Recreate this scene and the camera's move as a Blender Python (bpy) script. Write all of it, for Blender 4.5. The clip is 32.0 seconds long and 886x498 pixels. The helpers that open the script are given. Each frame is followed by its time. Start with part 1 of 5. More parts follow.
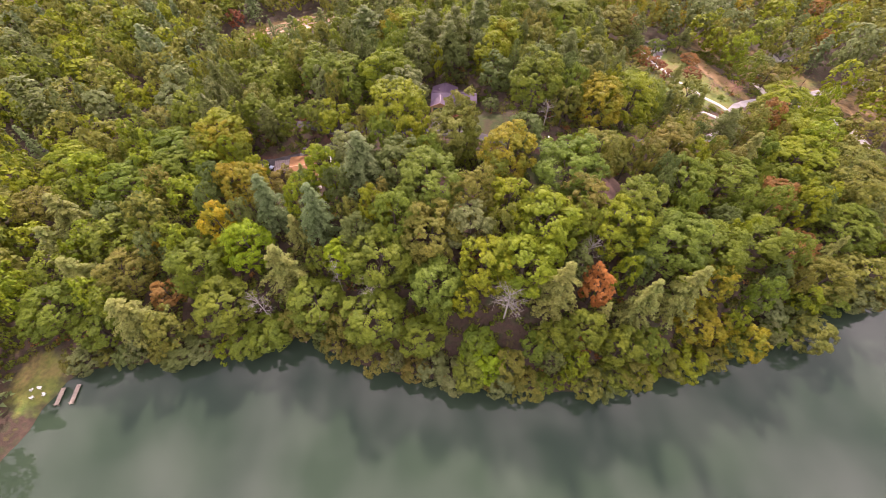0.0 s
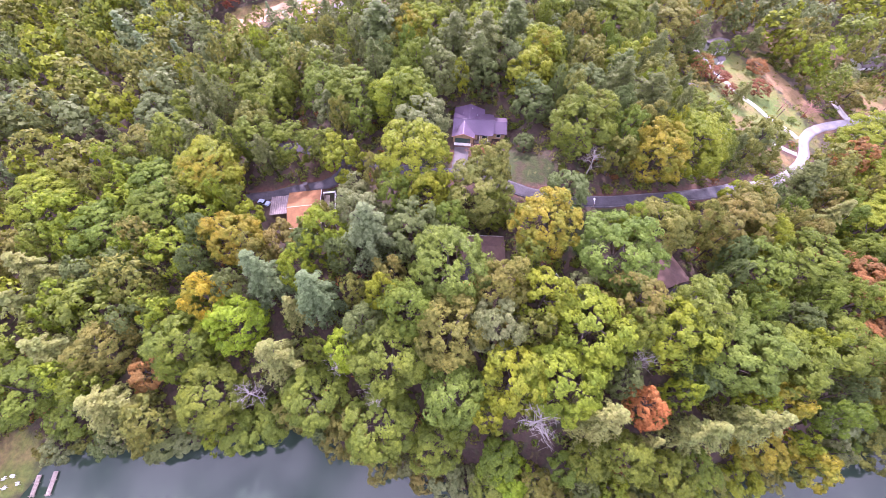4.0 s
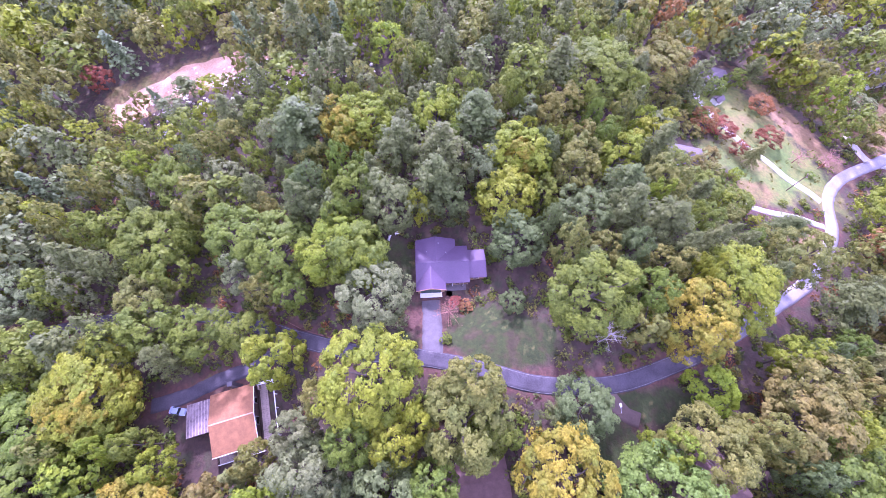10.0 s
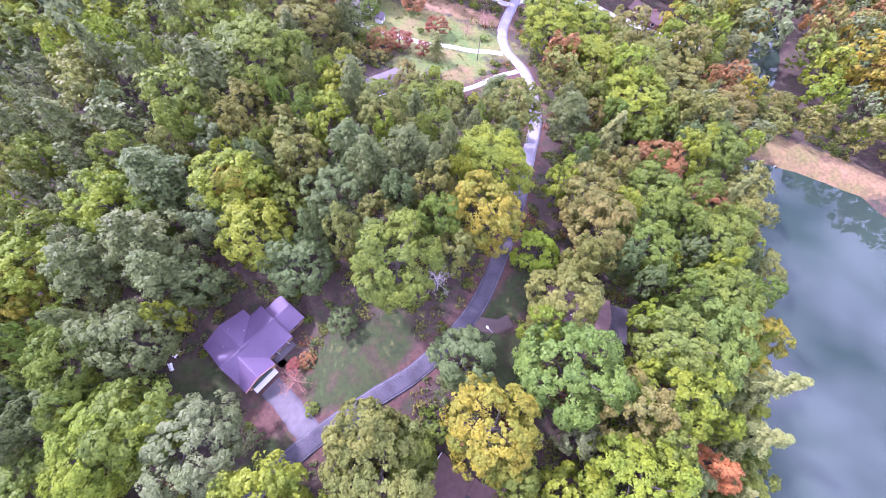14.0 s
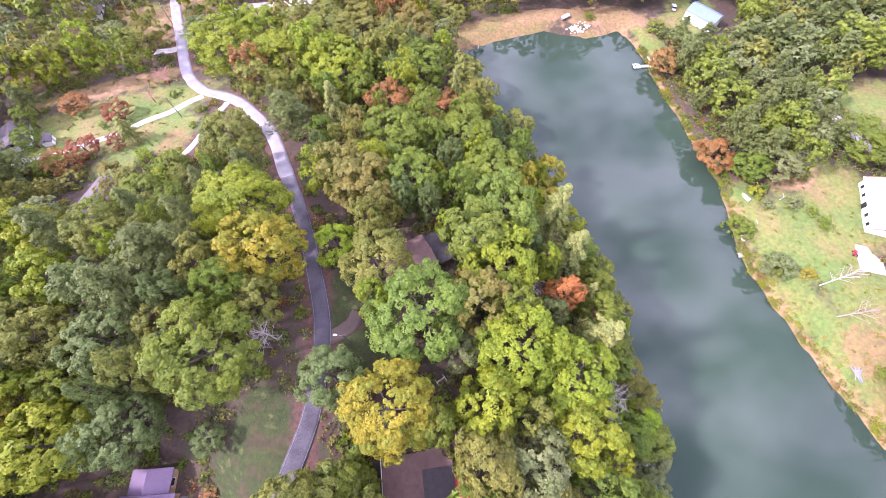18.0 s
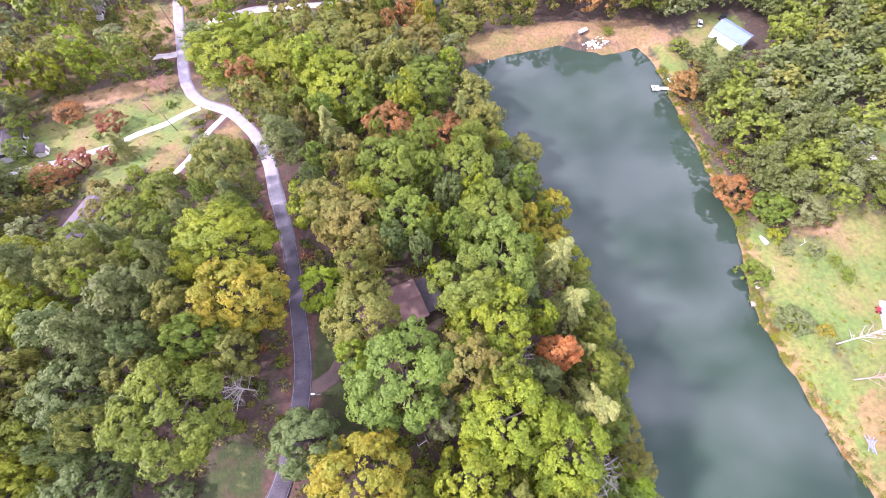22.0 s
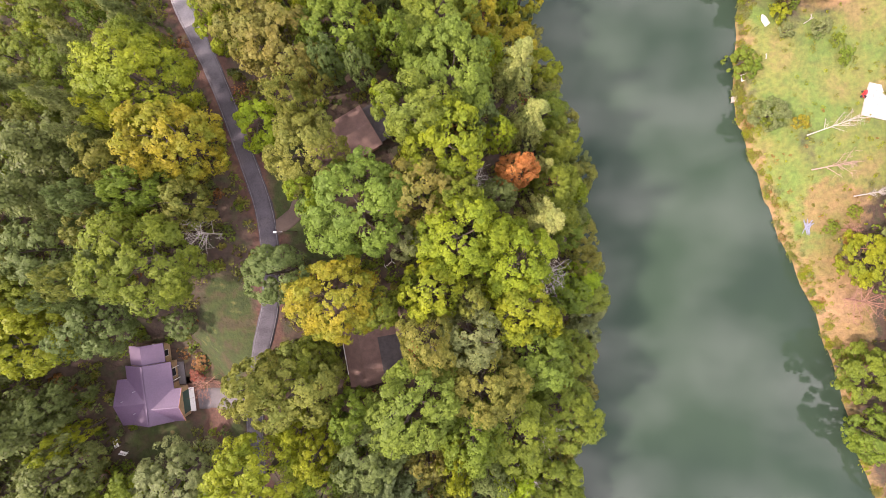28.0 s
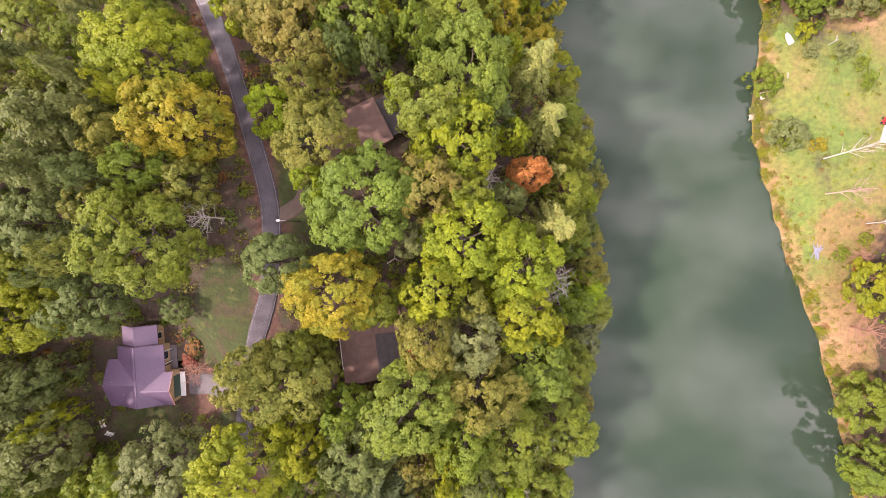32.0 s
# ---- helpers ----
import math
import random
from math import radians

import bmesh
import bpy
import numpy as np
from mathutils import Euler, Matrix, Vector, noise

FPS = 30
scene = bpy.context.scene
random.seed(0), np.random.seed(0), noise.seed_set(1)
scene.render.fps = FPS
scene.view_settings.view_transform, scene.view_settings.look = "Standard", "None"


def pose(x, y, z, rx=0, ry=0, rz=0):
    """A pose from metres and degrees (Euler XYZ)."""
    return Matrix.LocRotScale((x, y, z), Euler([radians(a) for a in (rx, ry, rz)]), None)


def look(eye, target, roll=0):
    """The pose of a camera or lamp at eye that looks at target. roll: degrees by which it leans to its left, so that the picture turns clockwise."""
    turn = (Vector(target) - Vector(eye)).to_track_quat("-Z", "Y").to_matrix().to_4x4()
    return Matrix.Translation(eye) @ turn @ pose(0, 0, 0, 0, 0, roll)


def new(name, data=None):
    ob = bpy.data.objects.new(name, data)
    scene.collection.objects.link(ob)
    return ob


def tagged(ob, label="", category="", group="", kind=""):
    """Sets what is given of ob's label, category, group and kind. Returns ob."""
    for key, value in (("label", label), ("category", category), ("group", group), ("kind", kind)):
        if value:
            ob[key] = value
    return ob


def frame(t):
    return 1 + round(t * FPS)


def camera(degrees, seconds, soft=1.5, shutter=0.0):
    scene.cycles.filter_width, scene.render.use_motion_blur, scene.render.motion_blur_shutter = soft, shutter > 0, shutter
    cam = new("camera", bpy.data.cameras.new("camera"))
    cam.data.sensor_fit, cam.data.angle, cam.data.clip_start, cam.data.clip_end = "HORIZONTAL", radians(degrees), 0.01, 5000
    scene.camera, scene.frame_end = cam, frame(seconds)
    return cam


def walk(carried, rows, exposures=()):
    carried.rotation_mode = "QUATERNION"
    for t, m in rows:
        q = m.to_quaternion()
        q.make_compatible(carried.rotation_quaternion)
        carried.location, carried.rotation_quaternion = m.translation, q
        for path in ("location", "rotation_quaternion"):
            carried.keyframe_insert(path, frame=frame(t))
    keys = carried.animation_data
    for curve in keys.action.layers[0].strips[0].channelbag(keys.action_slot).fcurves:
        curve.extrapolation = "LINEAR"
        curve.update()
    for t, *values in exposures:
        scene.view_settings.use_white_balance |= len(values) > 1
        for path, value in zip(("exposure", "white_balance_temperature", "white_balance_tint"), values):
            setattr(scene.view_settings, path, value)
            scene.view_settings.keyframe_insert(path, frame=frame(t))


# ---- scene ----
cam = camera(98.13, 32.0, soft=0.5)
PATH = [
    (0, 74.94, -30.55, 113.49, 36.6, -0.69, 90.09),
    (0.5, 71.76, -30.5, 113.37, 35.8, -0.71, 90.35),
    (1, 68.05, -30.87, 113.36, 35.08, -0.8, 91.37),
    (1.5, 63.57, -30.98, 114.04, 34.18, -0.79, 91.64),
    (2, 58.4, -30.57, 115.46, 33.08, -0.59, 90.49),
    (2.5, 52.79, -31.68, 116.3, 32.21, -0.64, 91.67),
    (3, 47.02, -32.35, 117.38, 31.18, -0.65, 91.94),
    (3.5, 41.48, -33.41, 118.15, 30.42, -0.75, 92.79),
    (5.5, 20.14, -38.91, 116.18, 29.51, -1.22, 91.89),
    (6, 14.16, -40.47, 116.63, 29.05, -1.28, 91.99),
    (6.5, 7.84, -42.18, 117.18, 28.5, -1.34, 92.1),
    (7, 1.37, -42.66, 118.05, 27.72, -1.13, 90.91),
    (7.5, -4.85, -42.23, 118.62, 26.92, -1.08, 89.92),
    (8, -11.97, -41.67, 117.17, 26.85, -1.1, 87.93),
    (8.5, -17.31, -40.29, 117.3, 26.44, -1.1, 87.29),
    (9, -21.99, -37.67, 117.54, 26.09, -0.92, 86.02),
    (9.5, -26.35, -34.56, 118.01, 26.16, -0.63, 84.15),
    (10, -29.23, -32.37, 118.21, 25.86, -0.62, 84.17),
    (10.5, -31.31, -30.56, 118.01, 25.37, -0.43, 82.87),
    (11, -32.84, -29.13, 117.59, 24.86, -0.33, 81.69),
    (11.5, -33.76, -28.66, 117.31, 24.42, -0.27, 81.98),
    (12, -34.28, -27.61, 117.37, 23.98, -0.08, 81.24),
    (12.5, -35.37, -23.25, 117.71, 22.72, -0.06, 72.92),
    (13, -37.31, -21.26, 113.49, 22.55, -3.47, 58.35),
    (13.5, -34.48, -19.58, 112.06, 23.45, -3.72, 48.4),
    (14, -30.48, -17.24, 111.7, 24.55, -3.11, 37.48),
    (14.5, -28.01, -16.33, 113.99, 24.78, -3.99, 24.93),
    (15, -21.44, -14.25, 115.1, 25.14, -2.28, 13.36),
    (15.5, -15.78, -11.31, 114.99, 25.31, -1.06, 1.29),
    (17.5, -11.44, -14.15, 113.4, 25.08, -0.45, -5.42),
    (18, -10.97, -14.23, 113.25, 25.03, -0.33, -5.7),
    (18.5, -10.12, -13.91, 113, 24.99, -0.26, -5.66),
    (19, -9.78, -12.87, 113.06, 24.95, -0.24, -5.08),
    (19.5, -9.32, -11.55, 113.3, 24.75, -0.23, -4.56),
    (20, -8.32, -9.91, 113.47, 24.44, -0.18, -4.6),
    (20.5, -7.56, -7.76, 113.69, 24.19, -0.11, -4.06),
    (21, -6.75, -5.27, 113.89, 23.99, -0.06, -3.75),
    (21.5, -5.72, -2.71, 114.1, 23.59, -0.02, -4.41),
    (22, -5.55, 0.46, 114.45, 23.25, -0.03, -2.79),
    (22.5, -4.12, 3.47, 114.73, 22.81, 0.04, -3.8),
    (23, -2.86, 7.11, 115.2, 22.37, 0.05, -3.36),
    (23.5, -1.83, 11.06, 115.68, 22.01, 0.04, -3.01),
    (24, -0.43, 13.69, 115.62, 22.04, -0.02, -3.84),
    (24.5, 0.6, 9.63, 114.29, 13.46, 0.51, -3),
    (25, 2.98, 1.57, 112.65, 4.78, 1.83, -4.68),
    (25.5, 0.25, -0.73, 112.04, -1.14, 0.37, -5.73),
    (26, 1.53, -0.19, 112.47, -1.2, 0.39, -3.76),
    (26.5, 2.89, -0.35, 112.68, -1.55, 0.56, -5.88),
    (28.5, 3.72, 0.55, 111.99, -2.32, 0.2, -8.02),
    (29, 4.46, 1.04, 111.95, -2.4, 0.24, -5.47),
    (29.5, 4.38, 1.23, 111.79, -2.55, 0.37, -3.58),
    (30, 4.13, 1.16, 111.65, -2.66, 0.36, -4.91),
    (30.5, 3.67, 1.04, 111.35, -2.63, 0.49, -1.22),
    (31, 3.4, 0.6, 111.11, -2.65, 0.41, -1.18),
    (31.5, 2.75, 0.32, 110.74, -2.58, 0.31, -5.98),
    (32, 2.26, 0.68, 110.56, -2.55, 0.36, -4.09),
]
# stops, kelvin, tint
EXPOSURES = [(0, 0.73, 7100, 38), (1, 1.13, 6450, 44), (3, 1.29, 5800, 50), (5.5, 1.34, 5400, 65), (9, 1.33, 5000, 72), (13, 1.35, 4900, 63), (15.5, 1.29, 5350, 50), (19, 1.23, 5600, 44), (24, 1.21, 5750, 42), (26, 0.9, 6350, 27), (32, 0.92, 6950, 34)]
walk(cam, [(row[0], pose(*row[1:])) for row in PATH], EXPOSURES)


# ---- sky and sun ----
SUN_TURN, SUN_HEIGHT = 265, 41  # compass bearing and height of the sun, degrees
world = bpy.data.worlds.new("sky")
scene.world = world
world.use_nodes = True
wn, wl = world.node_tree.nodes, world.node_tree.links
sky = wn.new("ShaderNodeTexSky")
sky.sky_type, sky.sun_disc = "NISHITA", False
sky.sun_elevation, sky.sun_rotation = radians(SUN_HEIGHT), radians(SUN_TURN)
sky.dust_density = 2.0
where = wn.new("ShaderNodeTexCoord")
cloud_map = wn.new("ShaderNodeMapping")
cloud_map.inputs["Location"].default_value = (0.7, 0.3, 0.2)
cloud_map.inputs["Scale"].default_value = (1.5, 2.2, 2.6)
clouds = wn.new("ShaderNodeTexNoise")
clouds.inputs["Scale"].default_value, clouds.inputs["Detail"].default_value, clouds.inputs["Roughness"].default_value = 3.2, 3.5, 0.45
cover = wn.new("ShaderNodeValToRGB")
cover.color_ramp.elements[0].position, cover.color_ramp.elements[1].position = 0.36, 0.68
cover.color_ramp.elements[0].color, cover.color_ramp.elements[1].color = (0.06, 0.06, 0.06, 1), (1, 1, 1, 1)
mixed = wn.new("ShaderNodeMix")
mixed.data_type = "RGBA"
mixed.inputs["B"].default_value = (21.5, 21.7, 22.0, 1)
wl.new(where.outputs["Generated"], cloud_map.inputs["Vector"])
wl.new(cloud_map.outputs["Vector"], clouds.inputs["Vector"])
wl.new(clouds.outputs["Fac"], cover.inputs["Fac"])
wl.new(cover.outputs["Color"], mixed.inputs["Factor"])
wl.new(sky.outputs["Color"], mixed.inputs["A"])
wl.new(mixed.outputs["Result"], wn["Background"].inputs["Color"])
wn["Background"].inputs["Strength"].default_value = 0.12
sun = new("sun", bpy.data.lights.new("sun", "SUN"))
sun.data.energy, sun.data.angle, sun.data.color = 4.2, radians(4.0), (1.0, 0.93, 0.82)
sun_at = Vector((math.sin(radians(SUN_TURN)) * math.cos(radians(SUN_HEIGHT)), math.cos(radians(SUN_TURN)) * math.cos(radians(SUN_HEIGHT)), math.sin(radians(SUN_HEIGHT))))
sun.matrix_world = look(sun_at * 300, (0, 0, 0))


# ---- materials ----
def material(name, colour, rough=0.8, metal=0.0, spots=0.25, size=1.0, bump=0.0, fine=8.0, coords="Object", tone=None):
    """A surface of one colour with patches at two scales and a fine relief. size: metres of the large patches."""
    m = bpy.data.materials.new(name)
    m.use_nodes = True
    n, l = m.node_tree.nodes, m.node_tree.links
    shader = n["Principled BSDF"]
    shader.inputs["Roughness"].default_value, shader.inputs["Metallic"].default_value = rough, metal
    place = n.new("ShaderNodeTexCoord")
    large, small = n.new("ShaderNodeTexNoise"), n.new("ShaderNodeTexNoise")
    large.inputs["Scale"].default_value, small.inputs["Scale"].default_value = 1 / size, fine / size
    large.inputs["Detail"].default_value, small.inputs["Detail"].default_value = 4.0, 6.0
    for tex in (large, small):
        l.new(place.outputs[coords], tex.inputs["Vector"])
    both = n.new("ShaderNodeMath")
    both.operation = "ADD"
    l.new(large.outputs["Fac"], both.inputs[0])
    l.new(small.outputs["Fac"], both.inputs[1])
    ramp = n.new("ShaderNodeValToRGB")
    ramp.color_ramp.elements[0].position, ramp.color_ramp.elements[1].position = 0.7 / 2, 1.3 / 2
    dark = [c * (1 - spots) for c in colour]
    light = [min(1, c * (1 + spots)) for c in (tone or colour)]
    ramp.color_ramp.elements[0].color, ramp.color_ramp.elements[1].color = (*dark, 1), (*light, 1)
    half = n.new("ShaderNodeMath")
    half.operation = "MULTIPLY"
    half.inputs[1].default_value = 0.5
    l.new(both.outputs[0], half.inputs[0])
    l.new(half.outputs[0], ramp.inputs["Fac"])
    l.new(ramp.outputs["Color"], shader.inputs["Base Color"])
    if bump:
        relief = n.new("ShaderNodeBump")
        relief.inputs["Strength"].default_value, relief.inputs["Distance"].default_value = 0.6, bump
        l.new(small.outputs["Fac"], relief.inputs["Height"])
        l.new(relief.outputs["Normal"], shader.inputs["Normal"])
    return m


def leaf_material(name, colour, spread=0.2, second=None):
    """Foliage: colour varies from tree to tree and from spray to spray; leaves let some light through."""
    m = bpy.data.materials.new(name)
    m.use_nodes = True
    n, l = m.node_tree.nodes, m.node_tree.links
    shader, out = n["Principled BSDF"], n["Material Output"]
    shader.inputs["Roughness"].default_value = 0.5
    shader.inputs["Specular IOR Level"].default_value = 0.18
    leaf, tree = n.new("ShaderNodeNewGeometry"), n.new("ShaderNodeObjectInfo")
    place, patch = n.new("ShaderNodeTexCoord"), n.new("ShaderNodeTexNoise")
    patch.inputs["Scale"].default_value, patch.inputs["Detail"].default_value = 0.34, 4.0
    l.new(place.outputs["Object"], patch.inputs["Vector"])
    ramp = n.new("ShaderNodeValToRGB")
    a, b = ramp.color_ramp.elements
    second = second or [c * 0.75 for c in colour]
    a.position, a.color = 0.4, (*colour, 1)
    b.position, b.color = 0.68, (*second, 1)
    l.new(patch.outputs["Fac"], ramp.inputs["Fac"])
    shade = n.new("ShaderNodeHueSaturation")
    value, hue = n.new("ShaderNodeMapRange"), n.new("ShaderNodeMapRange")
    value.inputs["To Min"].default_value, value.inputs["To Max"].default_value = 1 - spread, 1 + spread
    hue.inputs["To Min"].default_value, hue.inputs["To Max"].default_value = 0.482, 0.51
    l.new(leaf.outputs["Random Per Island"], value.inputs["Value"])
    l.new(tree.outputs["Random"], hue.inputs["Value"])
    l.new(value.outputs["Result"], shade.inputs["Value"])
    l.new(hue.outputs["Result"], shade.inputs["Hue"])
    l.new(ramp.outputs["Color"], shade.inputs["Color"])
    l.new(shade.outputs["Color"], shader.inputs["Base Color"])
    thin, mix = n.new("ShaderNodeBsdfTranslucent"), n.new("ShaderNodeMixShader")
    mix.inputs["Fac"].default_value = 0.42
    l.new(shade.outputs["Color"], thin.inputs["Color"])
    l.new(shader.outputs["BSDF"], mix.inputs[1])
    l.new(thin.outputs["BSDF"], mix.inputs[2])
    l.new(mix.outputs["Shader"], out.inputs["Surface"])
    return m


LEAF = {
    "leafgreen": leaf_material("green_leaves", (0.158, 0.213, 0.022), 0.28, (0.116, 0.17, 0.024)),
    "fresh": leaf_material("fresh_green_leaves", (0.165, 0.228, 0.03), 0.28, (0.122, 0.182, 0.03)),
    "bright": leaf_material("bright_lime_leaves", (0.215, 0.32, 0.012), 0.28, (0.155, 0.255, 0.012)),
    "lime": leaf_material("lime_leaves", (0.22, 0.265, 0.014), 0.28, (0.155, 0.215, 0.018)),
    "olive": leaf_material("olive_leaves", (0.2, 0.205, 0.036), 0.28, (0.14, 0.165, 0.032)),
    "yellow": leaf_material("yellow_leaves", (0.27, 0.25, 0.02), 0.28, (0.4, 0.285, 0.014)),
    "gold": leaf_material("gold_leaves", (0.29, 0.245, 0.018), 0.28, (0.185, 0.215, 0.022)),
    "bluish": leaf_material("blue_green_leaves", (0.138, 0.182, 0.052), 0.28, (0.11, 0.15, 0.042)),
    "pine": leaf_material("pine_needles", (0.135, 0.168, 0.045), 0.28, (0.103, 0.138, 0.036)),
    "pale_pine": leaf_material("pale_needles", (0.26, 0.275, 0.075), 0.28, (0.18, 0.225, 0.06)),
    "blue_pine": leaf_material("blue_green_needles", (0.17, 0.225, 0.09), 0.28, (0.135, 0.185, 0.072)),
    "orange": leaf_material("orange_leaves", (0.5, 0.25, 0.06), 0.28, (0.38, 0.21, 0.05)),
    "red": leaf_material("red_leaves", (0.275, 0.088, 0.044), 0.28, (0.213, 0.112, 0.050)),
    "orange_brown": leaf_material("orange_brown_leaves", (0.31, 0.165, 0.045), 0.28, (0.21, 0.145, 0.045)),
    "brown_green": leaf_material("brown_green_leaves", (0.21, 0.185, 0.038), 0.28, (0.155, 0.165, 0.034)),
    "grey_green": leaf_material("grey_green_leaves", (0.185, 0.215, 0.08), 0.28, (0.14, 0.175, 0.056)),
}
BARK = material("bark", (0.08, 0.062, 0.048), 0.9, spots=0.4, size=0.8, bump=0.03)
DEAD_WOOD = material("dead_wood", (0.33, 0.3, 0.265), 0.85, spots=0.3, size=0.6)
TWIG = material("red_brown_twigs", (0.26, 0.13, 0.09), 0.85, spots=0.3, size=0.6)
# dark asphalt, with tree shade put into its colour
ASPHALT = material("shaded_asphalt", (0.05, 0.044, 0.051), 0.9, spots=0.3, size=3.0, bump=0.01, fine=12, tone=(0.068, 0.06, 0.068))
# the same road surface, painted pale for full sun
SUNLIT_SEAL = material("sunlit_road_seal", (0.25, 0.23, 0.238), 0.9, spots=0.25, size=3.0, bump=0.01, fine=12)


def worn_seal():
    """The main road's worn surface: sun painted pale in the north gives way, in ragged patches, to painted tree shade.
    """
    m = ASPHALT.copy()
    m.name = "worn_road_seal"
    n, l = m.node_tree.nodes, m.node_tree.links
    shader = n["Principled BSDF"]
    dark = shader.inputs["Base Color"].links[0].from_socket
    at, split, patch, sum_, band, mix = (n.new(k) for k in ("ShaderNodeTexCoord", "ShaderNodeSeparateXYZ", "ShaderNodeTexNoise", "ShaderNodeMath", "ShaderNodeMapRange", "ShaderNodeMix"))
    patch.inputs["Scale"].default_value, patch.inputs["Detail"].default_value = 0.25, 8.0
    sum_.operation = "MULTIPLY_ADD"
    sum_.inputs[1].default_value = 70.0
    band.inputs["From Min"].default_value, band.inputs["From Max"].default_value = 75.0, 118.0
    mix.data_type = "RGBA"
    # pale end of the mix: sunlight put into the road colour
    mix.inputs["B"].default_value = (0.25, 0.23, 0.238, 1)
    l.new(at.outputs["Object"], split.inputs["Vector"])
    l.new(at.outputs["Object"], patch.inputs["Vector"])
    l.new(patch.outputs["Fac"], sum_.inputs[0])
    l.new(split.outputs["Y"], sum_.inputs[2])
    l.new(sum_.outputs[0], band.inputs["Value"])
    l.new(band.outputs["Result"], mix.inputs["Factor"])
    l.new(dark, mix.inputs["A"])
    l.new(mix.outputs["Result"], shader.inputs["Base Color"])
    return m


ROAD_SEAL = worn_seal()
GRAVEL = material("pale_gravel", (0.4, 0.375, 0.35), 0.95, spots=0.25, size=2.0, bump=0.02, fine=14)
CONCRETE = material("worn_concrete", (0.105, 0.092, 0.095), 0.9, spots=0.2, size=1.5)
PALE_CONCRETE = material("pale_concrete", (0.34, 0.325, 0.31), 0.9, spots=0.15, size=1.5)
METAL_ROOF = material("mauve_metal_roof", (0.092, 0.058, 0.1), 0.55, 0.1, spots=0.12, size=3.0)
ORANGE_SHINGLE = material("orange_brown_shingles", (0.225, 0.105, 0.042), 0.9, spots=0.25, size=1.2, fine=10, bump=0.01)
GREY_SHINGLE = material("grey_shingles", (0.105, 0.085, 0.09), 0.9, spots=0.25, size=1.2, fine=10, bump=0.01)
WORN_ROOF = material("weathered_grey_roofing", (0.12, 0.085, 0.083), 0.85, spots=0.4, size=0.9, fine=9, bump=0.01, tone=(0.19, 0.15, 0.15))
BROWN_SHINGLE = material("brown_shingles", (0.145, 0.088, 0.072), 0.9, spots=0.22, size=1.2, fine=10, bump=0.01)
RED_SHINGLE = material("red_brown_shingles", (0.42, 0.2, 0.15), 0.9, spots=0.22, size=1.2, fine=10, bump=0.01)
DARK_ROOF = material("dark_roofing", (0.06, 0.05, 0.05), 0.85, spots=0.3, size=1.0)
BLUE_METAL = material("blue_grey_metal_roof", (0.13, 0.18, 0.27), 0.75, 0.1, spots=0.12, size=3.0)
WHITE_PAINT = material("white_paint", (0.78, 0.77, 0.75), 0.6, spots=0.08, size=1.0)
TAN_WOOD = material("tan_wood_siding", (0.42, 0.29, 0.16), 0.75, spots=0.2, size=1.0)
DARK_WOOD = material("dark_wood", (0.12, 0.08, 0.06), 0.8, spots=0.25, size=0.8)
DECK_WOOD = material("weathered_deck_wood", (0.34, 0.27, 0.22), 0.85, spots=0.3, size=0.6)
RED_PAINT = material("red_paint", (0.55, 0.03, 0.03), 0.5, spots=0.1, size=1.0)
DARK_GREEN = material("dark_green_door", (0.03, 0.07, 0.05), 0.5, spots=0.1, size=1.0)
RUBBER = material("black_rubber", (0.02, 0.02, 0.02), 0.8, spots=0.2, size=0.3)
CAR_BLUE = material("pale_blue_car_paint", (0.36, 0.42, 0.55), 0.3, 0.3, spots=0.05, size=1.0)
CAR_DARK = material("dark_car_paint", (0.04, 0.045, 0.06), 0.3, 0.3, spots=0.05, size=1.0)
BRICK_RED = material("red_brick", (0.3, 0.13, 0.09), 0.9, spots=0.25, size=0.5)
STEEL = material("galvanised_steel", (0.45, 0.46, 0.48), 0.45, 0.7, spots=0.1, size=0.5)
STONE = material("pale_stone", (0.42, 0.38, 0.33), 0.9, spots=0.3, size=0.7, bump=0.03)
BLUE_TARP = material("blue_grey_tarpaulin", (0.2, 0.21, 0.27), 0.6, spots=0.25, size=0.5)
GLASS = bpy.data.materials.new("window_glass")
GLASS.use_nodes = True
GLASS.node_tree.nodes["Principled BSDF"].inputs["Base Color"].default_value = (0.02, 0.025, 0.03, 1)
GLASS.node_tree.nodes["Principled BSDF"].inputs["Roughness"].default_value = 0.05
WATER = bpy.data.materials.new("lake_water")
WATER.use_nodes = True
wmn, wml = WATER.node_tree.nodes, WATER.node_tree.links
wbase = wmn["Principled BSDF"]
wbase.inputs["Roughness"].default_value, wbase.inputs["IOR"].default_value = 0.025, 1.36
wplace, wsilt, wripple = wmn.new("ShaderNodeTexCoord"), wmn.new("ShaderNodeTexNoise"), wmn.new("ShaderNodeTexNoise")
wsilt.inputs["Scale"].default_value, wripple.inputs["Scale"].default_value = 0.02, 0.6
wsilt_ramp = wmn.new("ShaderNodeValToRGB")
wsilt_ramp.color_ramp.elements[0].position, wsilt_ramp.color_ramp.elements[1].position = 0.35, 0.65
wsilt_ramp.color_ramp.elements[0].color, wsilt_ramp.color_ramp.elements[1].color = (0.022, 0.037, 0.025, 1), (0.031, 0.051, 0.032, 1)
wbump = wmn.new("ShaderNodeBump")
wbump.inputs["Strength"].default_value, wbump.inputs["Distance"].default_value = 0.02, 0.05
for tex in (wsilt, wripple):
    wml.new(wplace.outputs["Object"], tex.inputs["Vector"])
wml.new(wsilt.outputs["Fac"], wsilt_ramp.inputs["Fac"])
wml.new(wsilt_ramp.outputs["Color"], wbase.inputs["Base Color"])
wml.new(wripple.outputs["Fac"], wbump.inputs["Height"])
